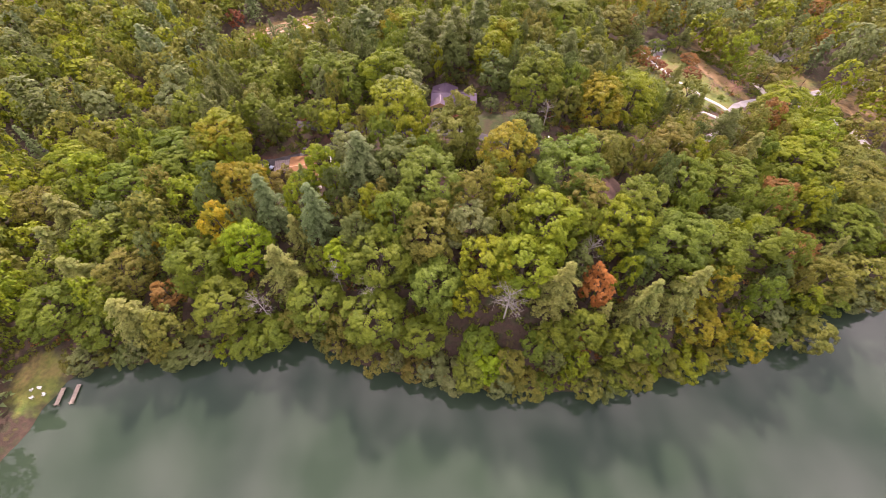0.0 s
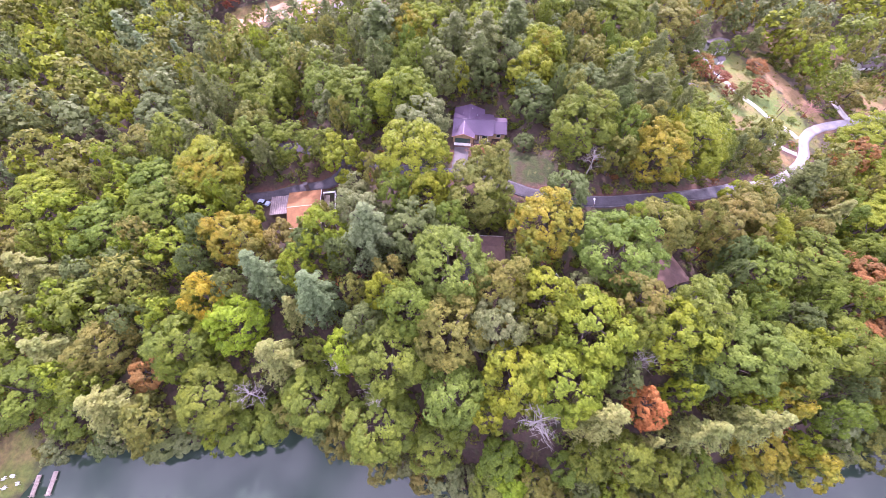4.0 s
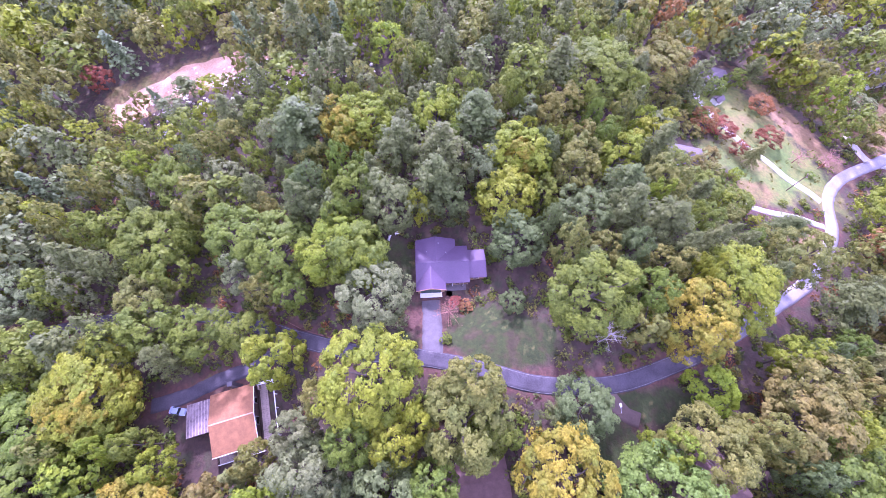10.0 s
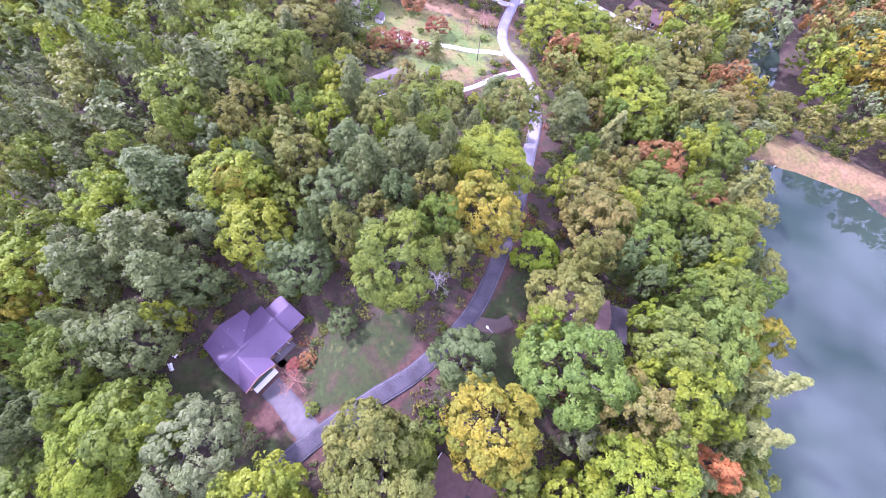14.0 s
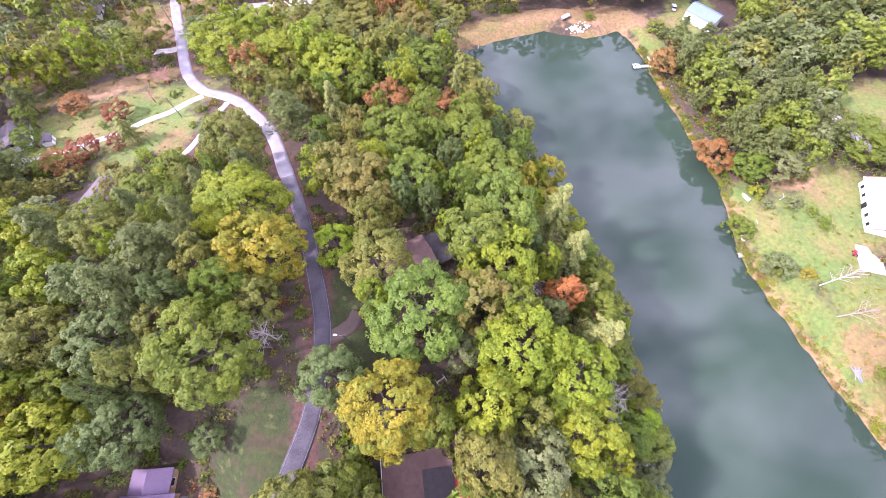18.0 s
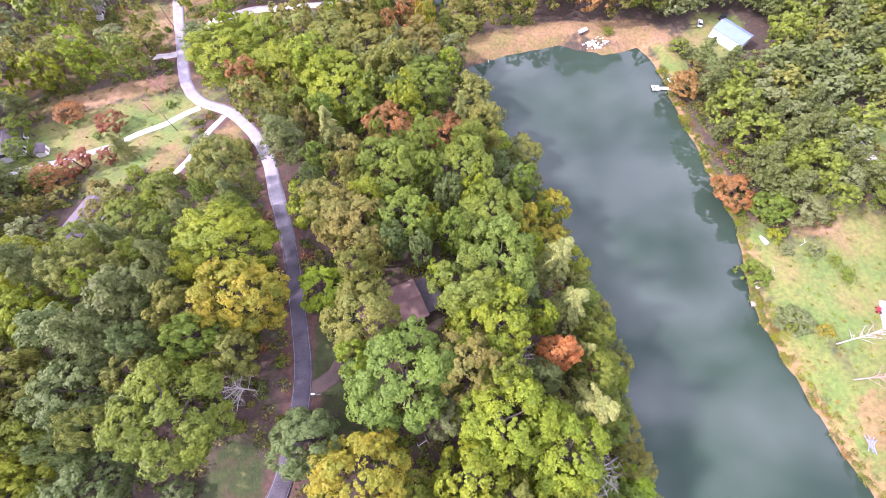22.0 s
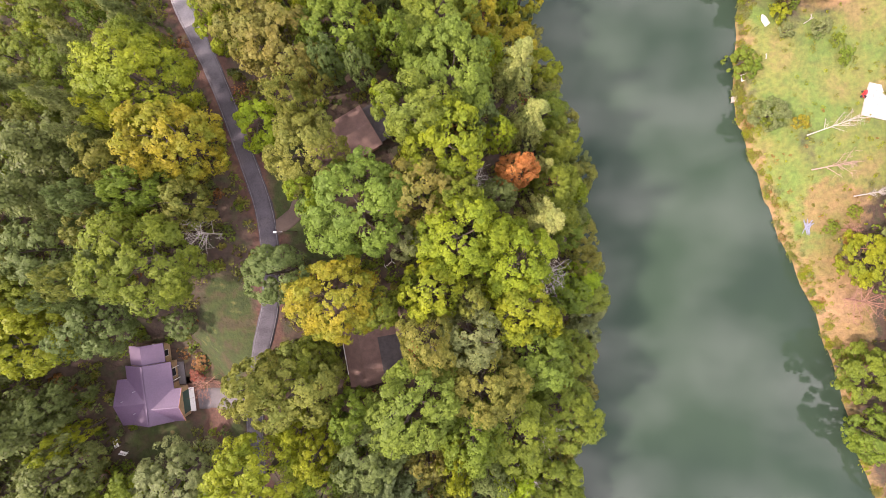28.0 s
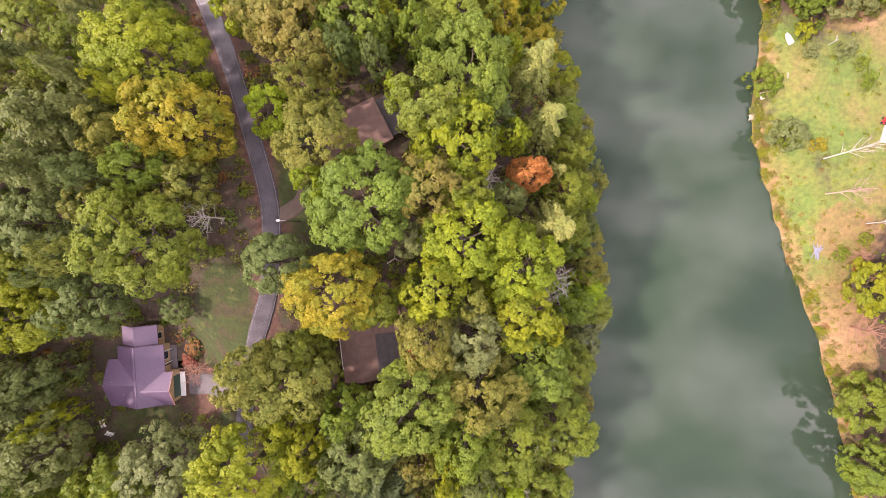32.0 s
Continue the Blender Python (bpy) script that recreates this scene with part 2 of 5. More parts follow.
wml.new(wbump.outputs["Normal"], wbase.inputs["Normal"])


# ---- the lie of the land ----
SHORE = [(70, -146), (52, -141), (42, -139), (36, -134), (34, -120), (33, -106), (29, -82), (24, -73), (31, -61), (36, -43), (40, -22), (41, -10),
         (41, 10), (38, 29), (34, 45), (29, 64), (22, 80), (15, 88), (13, 100), (12, 112), (10, 128), (20, 133), (48, 140), (62, 136), (70, 134),
         (83, 137), (88, 122), (89, 105), (92, 81), (93, 65), (95, 55), (93, 42), (91, 28), (92, 18), (96, 1), (100, -15), (107, -36), (112, -58),
         (117, -85), (124, -120), (118, -150), (95, -160)]


def rounded(points, steps, closed=False):
    """A smooth line through the points."""
    p = np.array(points, float)
    n = len(p)
    out = []
    for i in range(n if closed else n - 1):
        if closed:
            a, b, c, d = p[i - 1], p[i], p[(i + 1) % n], p[(i + 2) % n]
        else:
            a, b, c, d = p[max(i - 1, 0)], p[i], p[i + 1], p[min(i + 2, n - 1)]
        for k in range(steps):
            s = k / steps
            out.append(0.5 * (2 * b + (c - a) * s + (2 * a - 5 * b + 4 * c - d) * s ** 2 + (3 * b - a - 3 * c + d) * s ** 3))
    if not closed:
        out.append(p[-1])
    return np.array(out)


SHORE_LINE = rounded(SHORE, 4, True)
SHORE_LINE = SHORE_LINE + np.stack([np.sin(np.arange(len(SHORE_LINE)) * 2.1), np.cos(np.arange(len(SHORE_LINE)) * 1.7)], 1) * 0.5


def line_distance(x, y, line, closed=False):
    """Distance from each place to a line."""
    best = np.full(np.shape(x), 1e9)
    for i in range(len(line) if closed else len(line) - 1):
        a, b = line[i], line[(i + 1) % len(line)]
        e = b - a
        s = np.clip(((x - a[0]) * e[0] + (y - a[1]) * e[1]) / max(e @ e, 1e-9), 0, 1)
        best = np.minimum(best, (x - a[0] - s * e[0]) ** 2 + (y - a[1] - s * e[1]) ** 2)
    return np.sqrt(best)


def inside(x, y, line):
    """Whether each place lies inside a closed line."""
    hit = np.zeros(np.shape(x), bool)
    for i in range(len(line)):
        (ax, ay), (bx, by) = line[i], line[(i + 1) % len(line)]
        if ay != by:
            hit ^= ((ay > y) != (by > y)) & (x < (bx - ax) * (y - ay) / (by - ay) + ax)
    return hit


def soft_step(v, a, b):
    s = np.clip((v - a) / (b - a), 0, 1)
    return s * s * (3 - 2 * s)


def hump(x, y, cx, cy, sx, sy):
    return np.exp(-0.5 * ((x - cx) / sx) ** 2 - 0.5 * ((y - cy) / sy) ** 2)


def height_at(x, y):
    """Height of the land above the lake."""
    d = line_distance(x, y, SHORE_LINE, True)
    wet = inside(x, y, SHORE_LINE)
    hill = 25.5 * hump(x, y, -40, 0, 75, np.where(y > 0, 62, 70)) + 9 * hump(x, y, -185, -40, 60, 90)
    rise = 1 - np.exp(-d / 13)
    east = soft_step(x, 85, 110) * (1 - soft_step(y, 60, 120))
    z = 1.4 * np.minimum(d / 4, 1) + hill * rise + np.minimum(0.06 * d, 7) * east
    z = z + 1.2 * np.exp(-((d - 7) / 5) ** 2) * soft_step(y, 118, 135) * soft_step(x, -5, 12)
    z = z + (0.5 * np.sin(x * 0.11 + 1.3) * np.cos(y * 0.09) + 0.25 * np.sin(x * 0.31 + y * 0.23)) * rise * soft_step(d, 4, 20)
    z = np.where(wet, -np.minimum(0.35 * d, 2.6), z)
    u, v = (x + 5) * 0.97 + (y - 196) * 0.24, -(x + 5) * 0.24 + (y - 196) * 0.97
    z = z - 4.5 * (1 - soft_step(np.hypot(u / 8.5, v / 33), 0.6, 1.1))
    for cx, cy, r, level in PADS:
        w = 1 - soft_step(np.hypot(x - cx, y - cy), r, r * 1.9)
        z = z * (1 - w) + level * w
    return z


# levelled ground: centre, radius, height
PADS = [(-70, -27, 12, 20.6), (-38, -85, 14, 9.4), (-10, 22, 10, 22.2), (-22, -32, 9, 20.8)]

STEP = 2.5
GX, GY = np.arange(-345, 345.1, STEP), np.arange(-300, 430.1, STEP)
LAND = height_at(*np.meshgrid(GX, GY))


def ground_z(x, y):
    """Height of the ground sheet as built."""
    u = np.clip((np.asarray(x, float) - GX[0]) / STEP, 0, len(GX) - 1.001)
    v = np.clip((np.asarray(y, float) - GY[0]) / STEP, 0, len(GY) - 1.001)
    i, j = u.astype(int), v.astype(int)
    u, v = u - i, v - j
    return LAND[j, i] * (1 - u) * (1 - v) + LAND[j, i + 1] * u * (1 - v) + LAND[j + 1, i] * (1 - u) * v + LAND[j + 1, i + 1] * u * v


# ---- helpers of this scene ----
def mesh_object(name, bm_or_mesh, mat, parent=None, label=""):
    """Links a bmesh or mesh as one object."""
    if isinstance(bm_or_mesh, bmesh.types.BMesh):
        me = bpy.data.meshes.new(name)
        bm_or_mesh.normal_update()
        bm_or_mesh.to_mesh(me)
        bm_or_mesh.free()
    else:
        me = bm_or_mesh
    if mat is not None and not me.materials:
        me.materials.append(mat)
    ob = new(name, me)
    ob.parent = parent
    return tagged(ob, label)


def part(name, bm, mat, parent, label=""):
    return mesh_object(name, bm, mat, parent, label)


def quick_mesh(name, verts, faces):
    """A mesh from arrays of corners and of equal-sided faces."""
    verts, faces = np.asarray(verts, np.float32), np.asarray(faces, np.int32)
    me = bpy.data.meshes.new(name)
    me.vertices.add(len(verts))
    me.vertices.foreach_set("co", verts.ravel())
    me.loops.add(faces.size)
    me.loops.foreach_set("vertex_index", faces.ravel())
    me.polygons.add(len(faces))
    me.polygons.foreach_set("loop_start", np.arange(0, faces.size, faces.shape[1], dtype=np.int32))
    me.update(calc_edges=True)
    return me


def box(bm, x0, x1, y0, y1, z0, z1, m=None):
    made = bmesh.ops.create_cube(bm, size=1.0, matrix=Matrix.Translation(((x0 + x1) / 2, (y0 + y1) / 2, (z0 + z1) / 2)) @ Matrix.Diagonal((x1 - x0, y1 - y0, z1 - z0, 1)))
    if m is not None:
        bmesh.ops.transform(bm, matrix=m, verts=made["verts"])
    return bm


def boxed(*sizes, m=None, bevel=0.0):
    bm = box(bmesh.new(), *sizes, m=m)
    if bevel:
        bmesh.ops.bevel(bm, geom=list(bm.edges), offset=bevel, segments=2, affect="EDGES")
    return bm


def rod(bm, a, b, r0, r1, sides=6):
    """A tapered bar between two places."""
    a, b = Vector(a), Vector(b)
    way = b - a
    m = Matrix.Translation((a + b) / 2) @ way.to_track_quat("Z", "Y").to_matrix().to_4x4()
    bmesh.ops.create_cone(bm, cap_ends=True, segments=sides, radius1=r0, radius2=r1, depth=way.length, matrix=m)
    return bm


def thing(name, m, label, category, group=""):
    ob = new(name)
    ob.empty_display_size = 0.5
    ob.matrix_world = m
    return tagged(ob, label, category, group)


# ---- roads and drives: lines on the ground ----
MAIN_ROAD = rounded([(-134, 235), (-122, 200), (-114, 172), (-105, 143), (-98, 122), (-89, 110), (-74, 101), (-60, 83), (-51, 61), (-43, 40), (-38.5, 24), (-35.5, 8),
                     (-37, -8), (-42, -22), (-46, -34), (-50, -52), (-56, -68), (-63, -84), (-67, -100), (-69, -125), (-66, -160), (-60, -210)], 8)
LINES = {  # name: line, half width, surface
    "road_main": (MAIN_ROAD[64:], 2.0, ROAD_SEAL),
    "road_north": (MAIN_ROAD[:66], 2.15, SUNLIT_SEAL),
    "driveway_house": (rounded([(-45.6, -32), (-50, -31.8), (-56, -31.4), (-61.4, -31.2)], 6), 2.5, CONCRETE),
    "driveway_south": (rounded([(-57, -69), (-53.5, -74), (-51, -80), (-49.5, -86), (-47.5, -92), (-45, -98), (-43.5, -106)], 6), 1.9, ASPHALT),
    "driveway_northwest": (rounded([(-88, 106), (-97, 100), (-107, 94), (-118, 87), (-130, 83), (-146, 80)], 6), 1.5, GRAVEL),
    "driveway_west": (rounded([(-78, 101), (-81, 93), (-84, 82), (-87, 73)], 6), 1.15, GRAVEL),
    "lane_north": (rounded([(-104, 142), (-97, 156), (-86, 163), (-70, 166), (-52, 168), (-20, 172)], 6), 2.2, GRAVEL),
    "spur_north": (rounded([(-103, 139), (-110, 137), (-118, 136)], 5), 1.7, GRAVEL),
    "lane_east": (rounded([(139, 96), (145, 84), (147, 76), (149, 66), (153, 52)], 6), 1.7, GRAVEL),
    "drive_lakeside": (rounded([(-36, 6), (-32, 7.4), (-29, 9.5), (-27.5, 12)], 5), 1.7, material("pink_grey_dirt", (0.1, 0.07, 0.055), 0.95, spots=0.2, size=1.5)),
}


def strip(line, half, lift, across=4):
    """A band of the given half width laid over the ground along a line, a little proud of it and with a skirt."""
    way = np.gradient(line, axis=0)
    way /= np.linalg.norm(way, axis=1)[:, None]
    side = np.stack([way[:, 1], -way[:, 0]], 1)
    rng = np.random.default_rng(len(line))
    s = np.linspace(-1, 1, across + 1)
    wob = 1 + rng.normal(0, 0.035, (len(line), 2))
    rows = []
    for i in range(len(line)):
        w = half * np.where(s < 0, wob[i, 0], wob[i, 1])
        p = line[i] + side[i] * (s * w)[:, None]
        top = np.column_stack([p, ground_z(p[:, 0], p[:, 1]) + lift + 0.04 * (1 - s * s)])
        rows.append(np.vstack([top[:1] - (0, 0, lift + 0.25), top, top[-1:] - (0, 0, lift + 0.25)]))
    v, k = np.vstack(rows), across + 3
    f = [(i * k + j, i * k + j + 1, (i + 1) * k + j + 1, (i + 1) * k + j) for i in range(len(line) - 1) for j in range(k - 1)]
    return v, f


# lawns and bare ground: centre, half axes, turn
LAWNS = [(129, 40, 14, 20, 0), (99, 38, 8, 16, 8), (98, 12, 8, 18, 10), (104, -20, 8, 22, 14), (118, 8, 12, 16, 0), (112, 138, 12, 10, 30), (110, 128, 8, 8, 0), (-118, 100, 40, 13, 17), (-94, 90, 9, 9, 0), (-128, 86, 24, 8, 15), (-104, 85, 15, 9, 12), (-108, 72, 8, 6, 0),
         (112, 28, 16, 20, 0), (106, -10, 7, 26, 12), (40, -145, 9, 7, 0), (93, 127, 5, 16, 15), (168, 82, 18, 14, 0), (-123, 160, 9, 14, 0), (-70, 160, 18, 6, 5), (118, 147, 12, 9, 0),]
# yards whose grass is drawn darker, tree shade put into the colour
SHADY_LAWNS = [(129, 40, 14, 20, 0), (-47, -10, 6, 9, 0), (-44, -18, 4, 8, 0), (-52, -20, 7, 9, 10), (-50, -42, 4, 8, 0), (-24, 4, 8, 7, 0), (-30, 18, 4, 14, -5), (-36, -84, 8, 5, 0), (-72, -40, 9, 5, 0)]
BARE = [(30, 141, 32, 8, 12), (78, 143, 24, 7, -8), (-168, -116, 11, 34, 17), (-160, -144, 9, 8, 0), (-126, 116, 36, 5, 17), (-92, 80, 5, 10, 0), (112, -8, 9, 9, 0), (112, -34, 8, 22, 14), (-74, 90, 5, 8, 0), (60, 149, 34, 3, 4), (116, 50, 8, 4, 0)]

THIN_WOODS = [(-128, 152, 46, 22, 17), (-100, 185, 20, 30, 0), (-150, 128, 24, 14, 20)]  # open woods over dry grass
RED_SOIL = [(-56.5, -24, 5, 7, 0), (-57, -37, 5, 4, 0)]


def ellipses(x, y, rows):
    best = np.zeros(np.shape(x))
    for cx, cy, a, b, turn in rows:
        c, s = math.cos(radians(turn)), math.sin(radians(turn))
        u, v = (x - cx) * c + (y - cy) * s, -(x - cx) * s + (y - cy) * c
        best = np.maximum(best, 1 - soft_step(np.hypot(u / a, v / b), 0.55, 1.3))
    return best


# ---- ground: one sheet, with what covers it where ----
XX, YY = np.meshgrid(GX, GY)
shore_gap = line_distance(XX, YY, SHORE_LINE, True)
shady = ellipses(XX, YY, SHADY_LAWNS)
grass = ellipses(XX, YY, LAWNS)
bare = np.maximum(ellipses(XX, YY, BARE), 0.62 * ellipses(XX, YY, THIN_WOODS))
road_gap = np.min([line_distance(XX, YY, line[::3]) - half for line, half, _ in LINES.values()], axis=0)
verge = np.maximum(1 - soft_step(road_gap, 0.4, 3.0), ellipses(XX, YY, RED_SOIL))
bank = (1 - soft_step(shore_gap, 0.5, 3.0)) * (XX > 60)
ny, nx = XX.shape
rim = 3000.0
gv = np.column_stack([XX.ravel(), YY.ravel(), LAND.ravel()])
idx = np.arange(nx * ny).reshape(ny, nx)
gf = np.stack([idx[:-1, :-1], idx[:-1, 1:], idx[1:, 1:], idx[1:, :-1]], -1).reshape(-1, 4)
edge = np.concatenate([idx[0, :], idx[1:, -1], idx[-1, -2::-1], idx[-2:0:-1, 0]])
far = gv[edge].copy()
far[:, :2] *= (rim / np.linalg.norm(far[:, :2], axis=1))[:, None]
far[:, 2] = 8
gv = np.vstack([gv, far])
n0 = nx * ny
ring = np.arange(len(edge))
gf = np.vstack([gf, np.stack([edge, n0 + ring, n0 + np.roll(ring, -1), np.roll(edge, -1)], -1)])
ground_mesh = quick_mesh("ground", gv, gf)
ground_mesh.polygons.foreach_set("use_smooth", np.ones(len(gf), bool))
cover_layer = ground_mesh.color_attributes.new("cover", "FLOAT_COLOR", "POINT")
cv = np.zeros((len(gv), 4), np.float32)
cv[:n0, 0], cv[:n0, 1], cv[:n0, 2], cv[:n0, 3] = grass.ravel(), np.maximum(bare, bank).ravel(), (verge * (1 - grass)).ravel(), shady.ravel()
cover_layer.data.foreach_set("color", cv.ravel())

GROUND = bpy.data.materials.new("forest_floor_and_grass")
GROUND.use_nodes = True
gn, gl = GROUND.node_tree.nodes, GROUND.node_tree.links
g_at, g_cover, g_split = gn.new("ShaderNodeTexCoord"), gn.new("ShaderNodeAttribute"), gn.new("ShaderNodeSeparateColor")
g_cover.attribute_name = "cover"
gl.new(g_cover.outputs["Color"], g_split.inputs["Color"])


def ground_noise(scale, detail=5.0):
    t = gn.new("ShaderNodeTexNoise")
    t.inputs["Scale"].default_value, t.inputs["Detail"].default_value = scale, detail
    gl.new(g_at.outputs["Object"], t.inputs["Vector"])
    return t


def ground_ramp(tex, *stops):
    r = gn.new("ShaderNodeValToRGB")
    while len(r.color_ramp.elements) < len(stops):
        r.color_ramp.elements.new(0.5)
    for e, (p, c) in zip(r.color_ramp.elements, stops):
        e.position, e.color = p, (*c, 1)
    gl.new(tex.outputs["Fac"], r.inputs["Fac"])
    return r


def ground_mix(a, b, channel, ragged):
    """Lays b over a where the channel of the cover says so, with a ragged edge."""
    add = gn.new("ShaderNodeMath")
    add.operation = "MULTIPLY_ADD"
    add.inputs[1].default_value = 1.7
    gl.new(g_cover.outputs["Alpha"] if channel == "Alpha" else g_split.outputs[channel], add.inputs[0])
    sub = gn.new("ShaderNodeMath")
    sub.operation = "MULTIPLY_ADD"
    sub.inputs[1].default_value, sub.inputs[2].default_value = -3.0, 1.15
    gl.new(ragged.outputs["Fac"], sub.inputs[0])
    gl.new(sub.outputs[0], add.inputs[2])
    clamp = gn.new("ShaderNodeClamp")
    gl.new(add.outputs[0], clamp.inputs["Value"])
    mix = gn.new("ShaderNodeMix")
    mix.data_type = "RGBA"
    gl.new(clamp.outputs["Result"], mix.inputs["Factor"])
    gl.new(a, mix.inputs["A"])
    gl.new(b, mix.inputs["B"])
    return mix.outputs["Result"]


g_large, g_mid, g_fine = ground_noise(0.07, 10.0), ground_noise(0.35), ground_noise(1.7, 6.0)
g_large.inputs["Roughness"].default_value = 0.68
litter = ground_ramp(g_mid, (0.3, (0.035, 0.026, 0.016)), (0.5, (0.06, 0.037, 0.027)), (0.7, (0.04, 0.045, 0.018)))
lawn = ground_ramp(g_large, (0.4, (0.085, 0.13, 0.024)), (0.53, (0.125, 0.135, 0.03)), (0.66, (0.165, 0.125, 0.047)))
# olive yard grass, darkened further to stand for tree shade
shaded_grass = ground_ramp(g_mid, (0.32, (0.022, 0.038, 0.006)), (0.5, (0.03, 0.041, 0.007)), (0.68, (0.046, 0.032, 0.014)))
dirt = ground_ramp(g_large, (0.38, (0.128, 0.11, 0.03)), (0.5, (0.18, 0.117, 0.048)), (0.64, (0.235, 0.145, 0.074)))
edge_dirt = ground_ramp(g_fine, (0.3, (0.06, 0.03, 0.022)), (0.7, (0.1, 0.048, 0.035)))
surface = ground_mix(litter.outputs["Color"], edge_dirt.outputs["Color"], "Blue", g_mid)
surface = ground_mix(surface, shaded_grass.outputs["Color"], "Alpha", g_mid)
surface = ground_mix(surface, lawn.outputs["Color"], "Red", g_mid)
surface = ground_mix(surface, dirt.outputs["Color"], "Green", g_mid)
grain = ground_ramp(ground_noise(0.9, 10.0), (0.34, (0.8, 0.8, 0.78)), (0.66, (1.22, 1.2, 1.15)))
speckle = gn.new("ShaderNodeMix")
speckle.data_type, speckle.blend_type = "RGBA", "MULTIPLY"
speckle.inputs["Factor"].default_value = 1.0
gl.new(surface, speckle.inputs["A"])
gl.new(grain.outputs["Color"], speckle.inputs["B"])
gl.new(speckle.outputs["Result"], gn["Principled BSDF"].inputs["Base Color"])
gn["Principled BSDF"].inputs["Roughness"].default_value = 0.95
g_bump = gn.new("ShaderNodeBump")
g_bump.inputs["Strength"].default_value, g_bump.inputs["Distance"].default_value = 0.7, 0.25
gl.new(g_fine.outputs["Fac"], g_bump.inputs["Height"])
gl.new(g_bump.outputs["Normal"], gn["Principled BSDF"].inputs["Normal"])
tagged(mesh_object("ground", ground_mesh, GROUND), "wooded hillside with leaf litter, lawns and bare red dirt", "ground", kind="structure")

# ---- water ----
bm = bmesh.new()
bmesh.ops.create_circle(bm, cap_ends=True, segments=40, radius=1.0, matrix=Matrix.Translation((-5, 196, 0)) @ Matrix.Rotation(radians(14), 4, "Z") @ Matrix.Diagonal((10, 36, 1, 1)))
tagged(mesh_object("water", bm, WATER), "narrow arm of water beyond the dam", "water", kind="structure")
out = SHORE_LINE[:, :] + 0.0
centre = np.array([62.0, 0.0])
bm = bmesh.new()
bm.faces.new([bm.verts.new((x, y, 0)) for x, y in out + 2.2 * np.sign(out - centre) * (1, 0)])
bmesh.ops.triangulate(bm, faces=list(bm.faces))
bmesh.ops.recalc_face_normals(bm, faces=list(bm.faces))
if sum(f.normal.z for f in bm.faces) < 0:
    bmesh.ops.reverse_faces(bm, faces=list(bm.faces))
tagged(mesh_object("water", bm, WATER), "calm grey-green lake reflecting a cloudy sky", "lake", kind="structure")

for name, (line, half, surface_mat) in LINES.items():
    v, f = strip(line, half, {ROAD_SEAL: 0.10, ASPHALT: 0.10, SUNLIT_SEAL: 0.105}.get(surface_mat, 0.07))
    ob = mesh_object(name, quick_mesh(name, v, f), surface_mat)
    tagged(ob, {ROAD_SEAL: "narrow winding worn road, painted sunlit in the north and shaded southward", ASPHALT: "narrow winding road of dark worn asphalt", SUNLIT_SEAL: "worn country road with full sun painted pale into its colour", GRAVEL: "pale gravel lane across grass", CONCRETE: "straight grey concrete driveway to a garage"}.get(surface_mat, "short pinkish dirt driveway"), "road", kind="structure")

ROAD_PAINT = material("worn_road_paint", (0.17, 0.16, 0.165), 0.8, spots=0.35, size=1.5)
seal_way = np.gradient(MAIN_ROAD[62:150], axis=0)
seal_way /= np.linalg.norm(seal_way, axis=1)[:, None]
for side_of in (-1.72, 1.72):
    v, f = strip(MAIN_ROAD[62:150] + side_of * np.stack([seal_way[:, 1], -seal_way[:, 0]], 1), 0.05, 0.135, 2)
    tagged(mesh_object("road_line", quick_mesh("road_line", v, f), ROAD_PAINT), "thin worn white line along the road's edge", "road line", kind="structure")


# single trees: place, height, crown radius
TREES = {}
TREES['yellow'] = [
    (-1, -97.6, 19, 5.8), (-0.5, -121, 12, 2.8),
]
TREES['bright'] = [
    (5.5, -88, 18, 6.6), (11.5, -58.6, 17, 5.2), (36.5, -18, 11, 6), (-32, 29, 9, 5.7),
]
TREES['fresh'] = [
    (-13, 8, 20, 10), (9, 34, 20, 11), (-8, -34, 21, 10.5), (0.5, 25, 20, 7.5), (38.5, -21.5, 13, 6), (20, -32, 16, 7),
]
TREES['blue_pine'] = [
    (-6.5, -83, 22, 6.6), (-1, -67, 22, 6.4), (-17, -55, 22, 8),
]
TREES['olive'] = [
    (-31.5, -26.5, 20, 9.6), (-97, 62, 7, 3.5),
    (-21.5, 19.5, 19, 8), (7, -33, 19, 8.6), (-37.5, -24, 18, 6), (-59, 23, 17, 5.5),
    (-69, -105, 17, 6.9), (-139, 58, 18, 10.3), (-59, -144, 16, 6.8), (-15, -167, 17, 8.1), (-28, 126, 16, 11.9), (-41, 129, 16, 10.9), (26, 82, 13, 7.1),
    (-66, 80, 7, 4.6),
]
TREES['leafgreen'] = [
    (-53, 3, 21, 9.2), (33, -20, 12, 5.2), (34, -4, 11, 4.6), (32, 1, 13, 5.2), (33, 27, 13, 5.4),     (13, -47, 18, 9.1), (27, -48, 16, 8.5), (-76, -69, 19, 9.8), (-13, 45, 18, 7.2),
    (34, 19, 14, 5.7), (31, 8, 15, 5.5), (-28, -22, 14, 4.9), (112, -54, 13, 8.4), (114, -72, 13, 8.5), (92, 36, 5, 4), (101, 55.5, 11, 6),
    (-83, -82, 18, 8.7), (-40, -128, 18, 10.3), (-87, -107, 17, 9.1), (-133, 31, 19, 12.6), (-29, -123, 18, 9.2),
]
